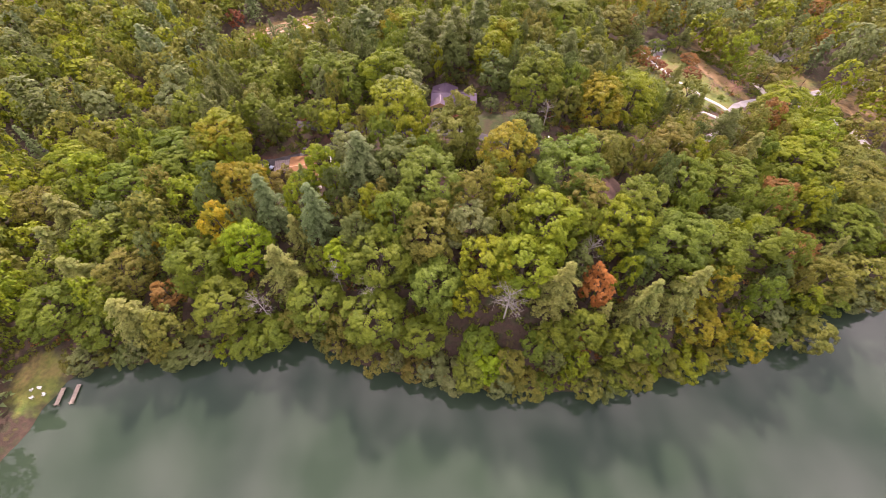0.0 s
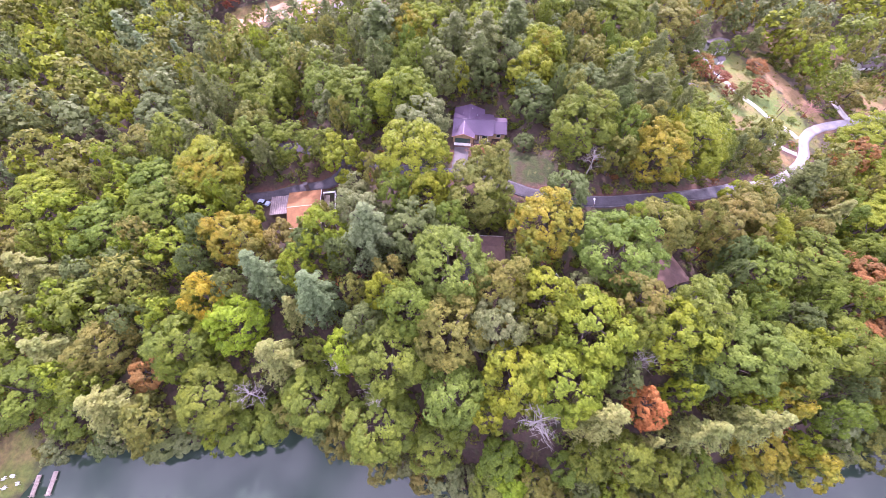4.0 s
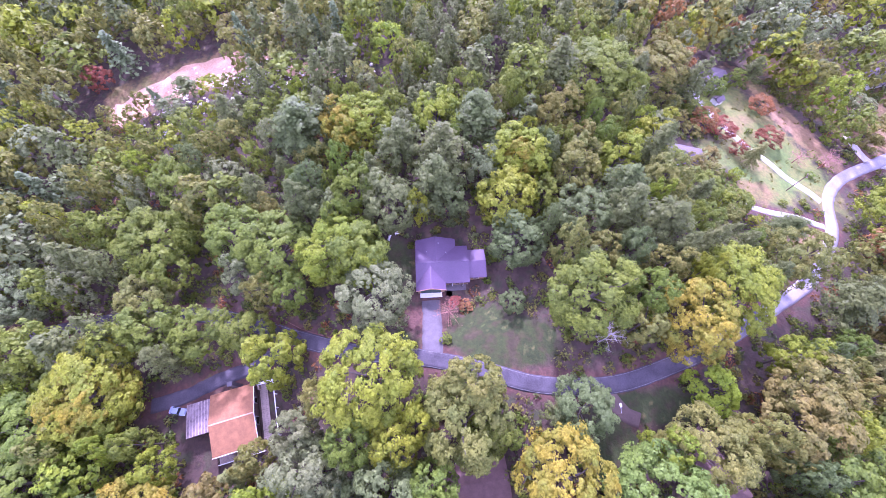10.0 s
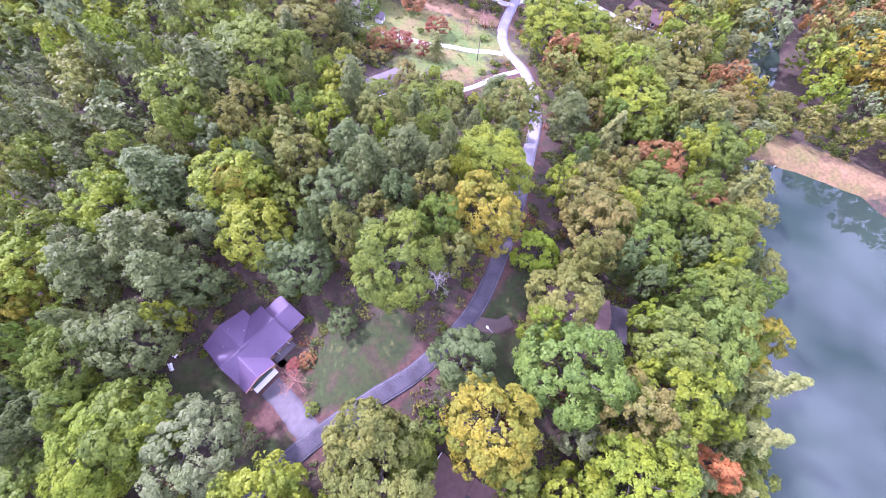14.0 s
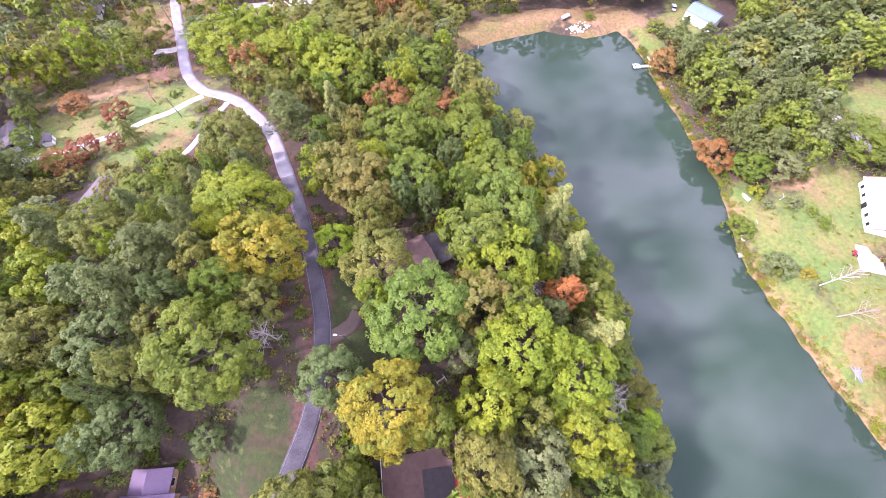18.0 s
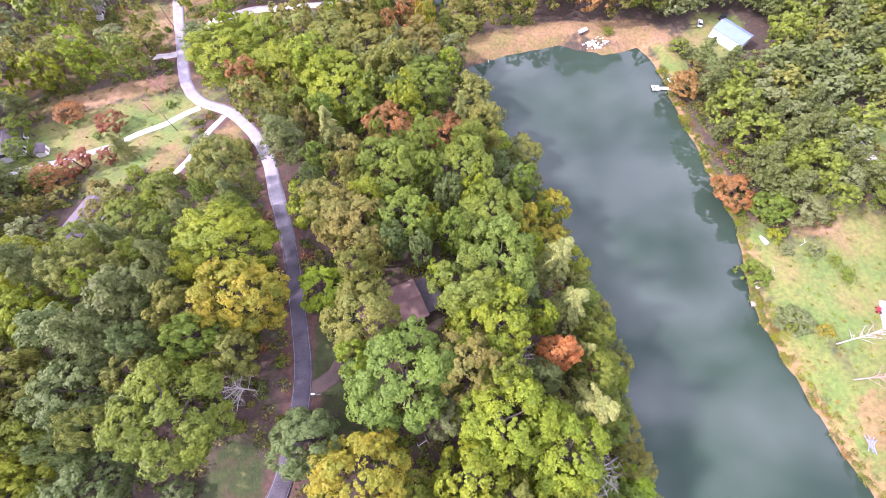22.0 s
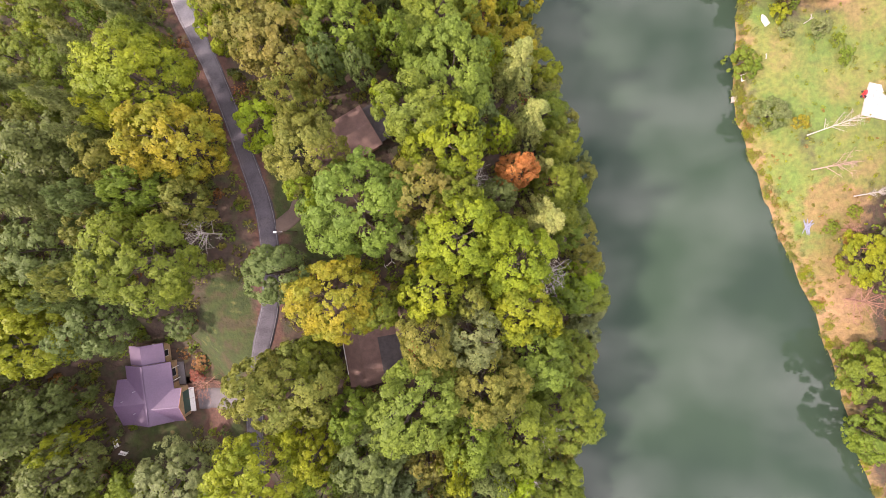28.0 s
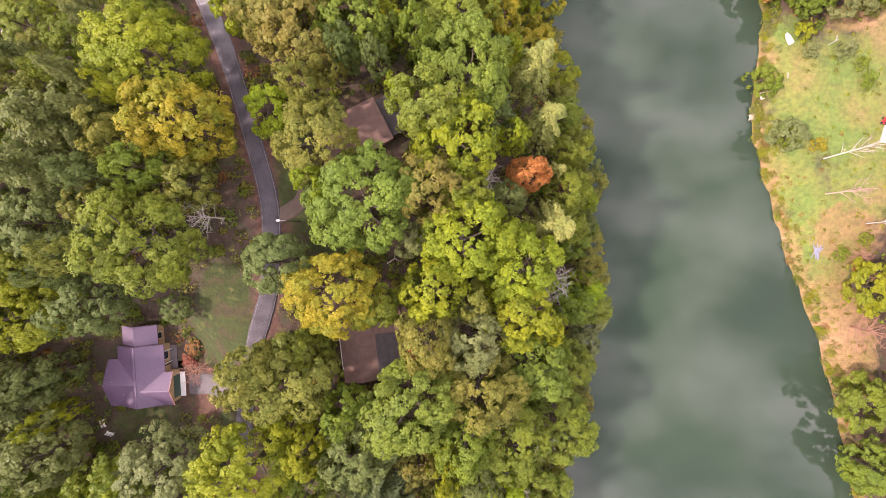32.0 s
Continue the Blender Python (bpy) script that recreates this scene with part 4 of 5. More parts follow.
# the rest of the woods, one body of trees for each colour
far_by = {}
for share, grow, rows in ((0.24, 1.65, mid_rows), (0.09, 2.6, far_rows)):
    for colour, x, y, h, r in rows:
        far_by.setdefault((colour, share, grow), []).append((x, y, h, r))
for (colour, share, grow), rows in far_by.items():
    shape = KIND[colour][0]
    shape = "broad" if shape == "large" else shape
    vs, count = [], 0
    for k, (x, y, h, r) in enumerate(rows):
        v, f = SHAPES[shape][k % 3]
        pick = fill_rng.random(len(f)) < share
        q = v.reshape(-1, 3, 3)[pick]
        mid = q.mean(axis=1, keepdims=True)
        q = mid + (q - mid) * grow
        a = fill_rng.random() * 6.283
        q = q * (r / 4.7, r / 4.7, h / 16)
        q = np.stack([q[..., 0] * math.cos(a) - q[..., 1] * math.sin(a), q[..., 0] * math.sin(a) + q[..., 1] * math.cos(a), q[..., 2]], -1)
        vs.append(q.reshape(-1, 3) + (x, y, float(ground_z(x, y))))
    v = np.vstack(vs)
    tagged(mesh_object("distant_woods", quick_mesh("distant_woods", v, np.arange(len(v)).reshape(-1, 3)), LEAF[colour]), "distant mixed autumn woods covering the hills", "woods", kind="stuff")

# undergrowth on the floor of the nearer woods: ferns, saplings and briars
low_rng = np.random.default_rng(23)
spots = np.vstack([low_rng.random((9000, 2)) * (190, 330) + (-150, -160), low_rng.random((1500, 2)) * (70, 150) + (86, -20)])
px, py = spots[:, 0], spots[:, 1]
free = ~inside(px, py, SHORE_LINE) & (np.min([line_distance(px, py, line[::4]) - half for line, half, _ in LINES.values()], axis=0) > 1.3)
free &= (ellipses(px, py, LAWNS) < 0.3) & (ellipses(px, py, SHADY_LAWNS) < 0.35) & (ellipses(px, py, BARE) < 0.45)
for cx, cy, r in ((-71, -27, 10), (-36, -83, 13), (-14, 25, 9), (-16, -26, 9), (-107, 58, 9), (-58, -31, 6), (-46, -98, 6)):
    free &= np.hypot(px - cx, py - cy) > r
spots = spots[free]
names = ["leafgreen", "olive", "bluish", "brown_green", "orange_brown"]
pick_colour = low_rng.choice(5, len(spots), p=[0.42, 0.26, 0.14, 0.12, 0.06])
for k, colour in enumerate(names):
    vs = []
    for x, y in spots[pick_colour == k]:
        v, f = SHAPES["bush"][len(vs) % 3]
        q = v.reshape(-1, 3, 3)[low_rng.random(len(f)) < 0.022]
        mid = q.mean(axis=1, keepdims=True)
        r, h = low_rng.uniform(0.7, 1.9), low_rng.uniform(0.5, 2.2)
        q = mid * (r / 4.7, r / 4.7, h / 16) + (q - mid) * 0.8
        vs.append(q.reshape(-1, 3) + (x, y, float(ground_z(x, y)) - 0.05))
    v = np.vstack(vs)
    tagged(mesh_object("undergrowth", quick_mesh("undergrowth", v, np.arange(len(v)).reshape(-1, 3)), LEAF[colour]), "low ferns, saplings and briars on the woodland floor", "undergrowth", kind="stuff")

# tufts of rough grass on the open ground of the east bank and the north-west field
for colour, (x0, y0, wide, deep), count in (("olive", (90, -60, 45, 115), 170), ("lime", (90, -60, 45, 115), 120), ("orange_brown", (95, -50, 35, 70), 40), ("olive", (-150, 66, 85, 55), 120), ("brown_green", (-140, 70, 75, 50), 60)):
    vs = []
    for x, y in low_rng.random((count, 2)) * (wide, deep) + (x0, y0):
        a, b = np.array([x]), np.array([y])
        if inside(a, b, SHORE_LINE)[0] or min(line_distance(a, b, line[::4])[0] - half for line, half, _ in LINES.values()) < 0.6:
            continue
        v, f = SHAPES["bush"][len(vs) % 3]
        q = v.reshape(-1, 3, 3)[low_rng.random(len(f)) < 0.012]
        mid = q.mean(axis=1, keepdims=True)
        r, h = low_rng.uniform(0.25, 0.8), low_rng.uniform(0.15, 0.6)
        q = mid * (r / 4.7, r / 4.7, h / 16) + (q - mid) * 0.4
        vs.append(q.reshape(-1, 3) + (x, y, float(ground_z(x, y)) - 0.02))
    v = np.vstack(vs)
    tagged(mesh_object("grass_tufts", quick_mesh("grass_tufts", v, np.arange(len(v)).reshape(-1, 3)), LEAF[colour]), "tufts of rough grass and weeds on open ground", "grass", kind="stuff")


# ---- houses ----
def gable(x0, x1, y0, y1, eave, ridge, along="y", thick=0.16):
    """Two roof slopes with thickness; the ridge runs along x or y."""
    bm = bmesh.new()
    if along == "y":
        xm = (x0 + x1) / 2
        rows = [[(x0, y, eave), (xm, y, ridge), (x1, y, eave)] for y in (y0, y1)]
    else:
        ym = (y0 + y1) / 2
        rows = [[(x, y0, eave), (x, ym, ridge), (x, y1, eave)] for x in (x0, x1)]
    top = [[bm.verts.new(p) for p in row] for row in rows]
    low = [[bm.verts.new((p[0], p[1], p[2] - thick)) for p in row] for row in rows]
    for i in (0, 1):
        bm.faces.new((top[0][i], top[0][i + 1], top[1][i + 1], top[1][i]))
        bm.faces.new((low[0][i], low[1][i], low[1][i + 1], low[0][i + 1]))
        for a, b in ((0, 0), (1, 1)):
            bm.faces.new((top[a][i], low[a][i], low[a][i + 1], top[a][i + 1]))
    for i in (0, 2):
        bm.faces.new((top[0][i], top[1][i], low[1][i], low[0][i]))
    bmesh.ops.recalc_face_normals(bm, faces=list(bm.faces))
    return bm


def gable_wall(x, y0, y1, base, eave, ridge, thick=0.2):
    """A wall across x with a pointed top."""
    bm = bmesh.new()
    ring = [(y0, base), (y1, base), (y1, eave), ((y0 + y1) / 2, ridge), (y0, eave)]
    a = [bm.verts.new((x, p, q)) for p, q in ring]
    b = [bm.verts.new((x - thick, p, q)) for p, q in ring]
    bm.faces.new(a)
    bm.faces.new(b[::-1])
    for i in range(5):
        bm.faces.new((a[i], b[i], b[(i + 1) % 5], a[(i + 1) % 5]))
    bmesh.ops.recalc_face_normals(bm, faces=list(bm.faces))
    return bm


def window(parent, face, at, low, wide, tall, out=1):
    """A framed window on a wall across x (face 'x') or y (face 'y'); at: the wall's place, low: its middle along the wall and its sill."""
    mid, sill = low
    if face == "x":
        a, b = sorted((at, at + 0.06 * out))
        fr = box(bmesh.new(), a, b, mid - wide / 2 - 0.1, mid + wide / 2 + 0.1, sill - 0.1, sill + tall + 0.1)
        gl_bm = box(bmesh.new(), *sorted((at + 0.05 * out, at + 0.08 * out)), mid - wide / 2, mid + wide / 2, sill, sill + tall)
    else:
        a, b = sorted((at, at + 0.06 * out))
        fr = box(bmesh.new(), mid - wide / 2 - 0.1, mid + wide / 2 + 0.1, a, b, sill - 0.1, sill + tall + 0.1)
        gl_bm = box(bmesh.new(), mid - wide / 2, mid + wide / 2, *sorted((at + 0.05 * out, at + 0.08 * out)), sill, sill + tall)
    w = part("window", fr, WHITE_PAINT, parent)
    part("pane", gl_bm, GLASS, w)


def walls(parent, x0, x1, y0, y1, z0, z1, mat, thick=0.2):
    """Four walls butted at the corners."""
    part("wall", boxed(x0, x0 + thick, y0, y1, z0, z1), mat, parent)
    part("wall", boxed(x1 - thick, x1, y0, y1, z0, z1), mat, parent)
    part("wall", boxed(x0 + thick, x1 - thick, y0, y0 + thick, z0, z1), mat, parent)
    part("wall", boxed(x0 + thick, x1 - thick, y1 - thick, y1, z0, z1), mat, parent)


# the mauve-roofed house with its garage; x towards the lake, y along the ridge
house = thing("house", pose(-65.1, -34.7, 20.6, 0, 0, -2.5) @ Matrix.Diagonal((0.93, 0.97, 1, 1)), "single-storey house with mauve metal roofs and a tan garage", "house")
walls(house, -11.0, -0.6, 0.5, 14.2, -0.6, 2.75, TAN_WOOD)
walls(house, -13.4, -11.0, 0.5, 10.8, -0.6, 2.75, TAN_WOOD)
walls(house, -9.8, -1.9, 14.2, 18.8, -0.6, 2.6, TAN_WOOD)
part("roof", gable(-11.6, 0, 0, 14.6, 2.8, 4.9), METAL_ROOF, house)
part("rear_roof", gable(-14.0, -5.8, 0.02, 11.3, 2.84, 4.86, "x"), METAL_ROOF, house)
part("wing_roof", gable(-10.2, -1.4, 14.61, 19.3, 2.7, 4.55), METAL_ROOF, house)
part("garage_roof", gable(-5.2, 2.0, -0.06, 8.0, 2.9, 4.55, "x"), METAL_ROOF, house)
part("ridge_cap", boxed(-6.0, -5.6, 0.02, 14.58, 4.86, 4.95), METAL_ROOF, house)
part("ridge_cap", boxed(-4.9, 1.98, 3.82, 4.12, 4.5, 4.59), METAL_ROOF, house)
garage_front = gable_wall(1.5, 0.4, 7.6, -0.3, 2.75, 4.3)
part("garage_front", garage_front, TAN_WOOD, house, "tan wooden gable wall over the garage door")
for y0, y1 in ((0.4, 0.6), (7.4, 7.6)):
    part("wall", boxed(-0.6, 1.3, y0, y1, -0.3, 2.75), TAN_WOOD, house)
door = part("garage_door", boxed(1.502, 1.56, 1.2, 6.6, 0.05, 2.15), DARK_GREEN, house, "wide dark green garage door")
for k in range(3):
    part("door_panel", boxed(1.56, 1.585, 1.3, 6.5, 0.15 + k * 0.68, 0.75 + k * 0.68), DARK_GREEN, door)
part("garage_floor", boxed(1.5, 2.9, 0.9, 6.9, -0.2, 0.06), WHITE_PAINT, house, "pale concrete apron before the garage")
fascia = gable(1.98, 2.06, -0.1, 8.04, 2.93, 4.58, "x", 0.24)
part("fascia", fascia, material("salmon_trim", (0.5, 0.26, 0.17), 0.6, spots=0.1), house, "salmon-coloured gable trim")
for y in (9.8, 12.8):
    part("porch_post", boxed(-0.25, -0.1, y - 0.08, y + 0.08, -0.3, 2.7), WHITE_PAINT, house)
part("porch_floor", boxed(-0.6, 1.2, 8.0, 13.6, -0.4, 0.12), CONCRETE, house)
part("step", boxed(1.2, 3.0, 7.9, 9.6, -0.4, 0.0), CONCRETE, house)
part("front_door", boxed(-0.6, -0.54, 9.0, 9.95, 0.12, 2.15), DARK_WOOD, house)
window(house, "x", -0.6, (11.6, 0.9), 1.8, 1.2)
window(house, "x", -1.9, (16.5, 0.9), 1.4, 1.2)
window(house, "y", 0.5, (-8.0, 1.0), 1.2, 1.2, -1)
window(house, "y", 18.8, (-6.0, 1.0), 1.2, 1.2, 1)
for x, y, h in ((-9.5, 3.2, 4.5), (-9.0, 8.5, 4.5), (-11.8, 6.5, 5.0)):
    bm = rod(bmesh.new(), (x, y, 3.6), (x, y, h), 0.07, 0.07, 8)
    part("vent_pipe", bm, STEEL, house)

# the orange-roofed house with its grey annexe, chimney and deck
orange_house = thing("house", pose(-44.2, -89.5, 9.4, 0, 0, 11), "wooden house with an orange-brown shingle roof and side deck", "house")
walls(orange_house, 0.5, 14.2, 0.4, 10.2, -1.5, 3.6, DARK_WOOD)
part("roof", gable(0.0, 14.8, 0.0, 10.8, 3.5, 5.0), ORANGE_SHINGLE, orange_house)
part("ridge_cap", boxed(7.25, 7.55, 0.02, 10.78, 4.96, 5.05), material("pale_ridge", (0.5, 0.28, 0.18), 0.8), orange_house)
part("gutter", boxed(14.8, 14.95, -0.1, 10.9, 3.3, 3.48), WHITE_PAINT, orange_house)
for x0, x1, turn in ((0.0, 7.4, -11.5), (7.4, 14.8, 11.5)):
    part("rake_board", boxed(-3.75, 3.75, 10.8, 10.9, -0.24, 0.02, m=Matrix.Translation(((x0 + x1) / 2, 0, 4.25)) @ Matrix.Rotation(radians(turn), 4, "Y")), WHITE_PAINT, orange_house)
part("annexe_roof", boxed(0.8, 8.8, -6.0, -0.05, 2.7, 2.9, m=Matrix.Rotation(radians(-4), 4, "Y")), WORN_ROOF, orange_house, "low weathered grey annexe roof")
for k in range(9):
    part("roof_batten", boxed(0.8, 8.8, -5.9 + k * 0.7, -5.82 + k * 0.7, 2.9, 2.94, m=Matrix.Rotation(radians(-4), 4, "Y")), DECK_WOOD, orange_house)
walls(orange_house, 1.2, 8.2, -5.6, 0.4, -1.5, 2.55, DARK_WOOD)
chimney = part("chimney", boxed(-1.3, -0.3, 5.6, 6.7, -1.0, 6.2), CONCRETE, orange_house, "pale rendered chimney")
part("chimney_cap", boxed(-1.4, -0.2, 5.5, 6.8, 6.2, 6.35), CONCRETE, chimney)
for k in range(28):
    part("deck_board", boxed(0.2 + k * 0.5, 0.66 + k * 0.5, 11.0, 13.0, 0.3, 0.36), DECK_WOOD, orange_house)
for k in range(22):
    part("deck_board", boxed(14.3, 16.6, 0.1 + k * 0.5, 0.56 + k * 0.5, 0.3, 0.36), DECK_WOOD, orange_house)
for k in range(12):
    part("baluster", boxed(16.5, 16.58, 0.2 + k, 0.28 + k, 0.36, 1.3), WHITE_PAINT, orange_house)
part("deck_rail", boxed(16.46, 16.62, 0.1, 11.3, 1.3, 1.4), WHITE_PAINT, orange_house)
for y in (0.3, 5.6, 10.9):
    part("deck_post", boxed(16.3, 16.45, y - 0.08, y + 0.08, -3.0, 0.3), DARK_WOOD, orange_house)
for x in (0.3, 3.8, 7.3, 10.8, 14.0):
    part("deck_post", boxed(x - 0.1, x + 0.1, 15.0, 15.2, -2.0, 1.9), WHITE_PAINT, orange_house)
part("deck_rail", boxed(0.2, 14.2, 15.0, 15.22, 1.9, 2.05), WHITE_PAINT, orange_house)
part("deck_rail", boxed(0.0, 0.6, 11.0, 15.22, 1.9, 2.05), WHITE_PAINT, orange_house)
part("gate", boxed(0.3, 1.6, 11.0, 11.4, 0.36, 1.9), DECK_WOOD, orange_house)
window(orange_house, "y", 10.2, (4.0, 0.9), 1.4, 1.3, 1)
window(orange_house, "y", 10.2, (9.0, 0.6), 1.8, 1.7, 1)
window(orange_house, "x", 14.2, (3.0, 1.0), 1.5, 1.3)
window(orange_house, "x", 14.2, (7.5, 1.0), 1.5, 1.3)

# the brown-roofed house among the trees
brown_house = thing("house", pose(-14.2, 19.2, 22.2, 0, 0, 23), "brown-shingled house half hidden among tall trees", "house")
walls(brown_house, -7.4, 6.0, 0.5, 8.6, -1.5, 3.0, BRICK_RED)
part("roof", gable(-7.9, 7.2, 0.0, 10.0, 3.2, 5.0, "x"), BROWN_SHINGLE, brown_house)
part("porch_roof", boxed(7.2, 12.0, 0.6, 9.2, 2.5, 2.7), DARK_ROOF, brown_house, "dark flat porch roof")
for y in (1.0, 8.8):
    part("porch_post", boxed(11.5, 11.7, y - 0.1, y + 0.1, -2.5, 2.5), DARK_WOOD, brown_house)
part("vent_pipe", rod(bmesh.new(), (-2, 3.5, 4.0), (-2, 3.5, 4.9), 0.12, 0.12, 8), WHITE_PAINT, brown_house)
window(brown_house, "y", 0.5, (-3, 0.9), 1.4, 1.2, -1)

# the low house with the red canopy
low_house = thing("house", pose(-15.2, -32.0, 20.8, 0, 0, 2), "low brown and black roofed house shaded by trees", "house")
walls(low_house, -7.4, 6.0, 0.4, 13.4, -1.0, 2.9, DARK_WOOD)
part("roof", gable(-8.0, 0.1, 0.0, 13.8, 3.0, 4.3), BROWN_SHINGLE, low_house)
part("lower_roof", boxed(0.12, 6.4, 0.0, 10.6, 2.9, 3.1), DARK_ROOF, low_house, "flat black roofing felt")
part("rear_roof", boxed(0.12, 6.4, 10.62, 18.0, 2.95, 3.15), BROWN_SHINGLE, low_house)
part("canopy", gable(6.42, 8.9, 2.0, 8.2, 2.6, 3.1, "y", 0.06), RED_PAINT, low_house, "bright red fabric canopy")
for x in (6.6, 8.75):
    for y in (2.2, 8.0):
        part("canopy_post", rod(bmesh.new(), (x, y, -1.0), (x, y, 2.6), 0.05, 0.05, 8), STEEL, low_house)
part("eave_trim", boxed(-8.15, -8.02, 3.0, 13.8, 2.75, 2.95), WHITE_PAINT, low_house)

# the grey-roofed house in the north-west wood
grey_house = thing("house", pose(-112.5, 52.0, 13.6, 0, 0, -22), "grey-roofed house with white eaves in the woods", "house")
walls(grey_house, 0.4, 8.6, 0.4, 13.6, -1.5, 2.9, WHITE_PAINT)
part("roof", gable(0, 9, 0, 14, 2.9, 4.8), GREY_SHINGLE, grey_house)
part("eave_trim", boxed(-0.1, 9.1, 14.02, 14.12, 2.5, 2.9), WHITE_PAINT, grey_house)
part("eave_trim", boxed(9.02, 9.12, 0.0, 14.0, 2.6, 2.85), WHITE_PAINT, grey_house)
window(grey_house, "y", 13.6, (4.5, 0.8), 1.6, 1.3, 1)

# the white house on the east bank
east_house = thing("house", pose(128.2, 28.5, float(ground_z(134, 38)) - 0.3, 0, 0, -25), "long white house with a red-brown shingle roof", "house")
walls(east_house, 0.6, 11.4, 0.6, 20.4, -1.0, 3.1, WHITE_PAINT)
part("roof", gable(0, 12, 0, 21, 3.1, 5.4), RED_SHINGLE, east_house)
part("ridge_cap", boxed(5.85, 6.15, 0.02, 20.98, 5.36, 5.45), RED_SHINGLE, east_house)
part("gutter", boxed(-0.14, -0.02, 0.0, 21.0, 2.85, 3.02), WHITE_PAINT, east_house)
for y in (3.0, 6.5, 14.5, 18.0):
    window(east_house, "x", 0.6, (y, 0.9), 1.2, 1.3, -1)
part("patio_door", boxed(0.54, 0.6, 9.6, 11.6, 0.0, 2.1), GLASS, east_house, "dark glazed patio door")
part("chimney", boxed(7.6, 8.5, 12.0, 13.0, 3.4, 6.2), BRICK_RED, east_house)

# the white barn by the dam
barn = thing("barn", pose(120.0, 129.3, float(ground_z(121, 136)) - 0.1, 0, 0, 37), "white metal barn with a blue-grey roof", "barn")
walls(barn, 0.3, 8.7, 0.3, 13.2, -0.6, 4.0, WHITE_PAINT)
part("roof", gable(0, 9, 0, 13.5, 4.0, 5.8), BLUE_METAL, barn)
for k in range(6):
    part("roof_rib", boxed(0.2, 8.8, 1.2 + k * 2.2, 1.3 + k * 2.2, 3.7, 3.82), BLUE_METAL, barn)
part("barn_door", boxed(2.5, 6.0, 13.2, 13.26, -0.4, 3.0), GREY_SHINGLE, barn)

# far houses of the north-west
for hx, hy, turn, label in ((-147, 90, 20, "small grey-roofed house at the wood's edge"), (-147, 166, 10, "distant white house among trees")):
    small = thing("house", pose(hx, hy, float(ground_z(hx, hy)) - 0.2, 0, 0, turn), label, "house", "far houses")
    walls(small, -4.0, 4.0, -5.0, 5.0, -0.5, 2.8, WHITE_PAINT)
    part("roof", gable(-4.6, 4.6, -5.6, 5.6, 2.8, 4.6), GREY_SHINGLE, small)
    window(small, "x", 4.0, (-2, 0.9), 1.2, 1.2)
    window(small, "x", 4.0, (2, 0.9), 1.2, 1.2)


# the long brick house on the northern lane
brick_house = thing("house", pose(-55.0, 176.5, float(ground_z(-55, 176)) - 0.1, 0, 0, -8), "long single-storey brick house with white windows", "house")
walls(brick_house, -7.5, 7.5, -3.6, 3.6, -0.6, 2.7, BRICK_RED)
part("roof", gable(-8.1, 8.1, -4.3, 4.3, 2.7, 4.4, "x"), BROWN_SHINGLE, brick_house)
part("chimney", boxed(2.0, 2.9, -0.4, 0.5, 2.4, 5.3), BRICK_RED, brick_house)
part("front_door", boxed(-0.5, 0.5, -3.66, -3.6, 0.0, 2.05), WHITE_PAINT, brick_house)
for wx in (-5.8, -3.0, 2.4, 5.4):
    window(brick_house, "y", -3.6, (wx, 0.9), 1.3, 1.2, -1)


# ---- cleared ground in the west: raw soil and pale rubble ----
SOIL = material("raw_orange_soil", (0.42, 0.21, 0.11), 0.95, spots=0.25, size=7.0, bump=0.03, fine=14, tone=(0.46, 0.31, 0.19))
RUBBLE = material("pale_rubble", (0.62, 0.56, 0.5), 0.9, spots=0.2, size=1.0)
clear_rng = np.random.default_rng(77)


def soil_patch(cx, cy, a, b, turn):
    """A ragged sheet of raw soil lying on the slope."""
    rings, spokes = 9, 40
    edge_of = 1 + 0.16 * np.sin(np.arange(spokes) * 0.9 + cx) + clear_rng.normal(0, 0.07, spokes)
    c, s = math.cos(radians(turn)), math.sin(radians(turn))
    v = []
    for i in range(rings + 1):
        for k in range(spokes):
            q, w = i / rings * edge_of[k], k / spokes * 2 * math.pi
            u, t = q * a * math.cos(w), q * b * math.sin(w)
            x, y = cx + u * c - t * s, cy + u * s + t * c
            v.append((x, y, float(ground_z(x, y)) + (0.14 if i < rings else -0.15)))
    f = [(i * spokes + k, (i + 1) * spokes + k, (i + 1) * spokes + (k + 1) % spokes, i * spokes + (k + 1) % spokes) for i in range(rings) for k in range(spokes)]
    tagged(mesh_object("bare_soil", quick_mesh("bare_soil", v, f), SOIL), "raw orange soil of a newly cleared slope", "soil", kind="structure")


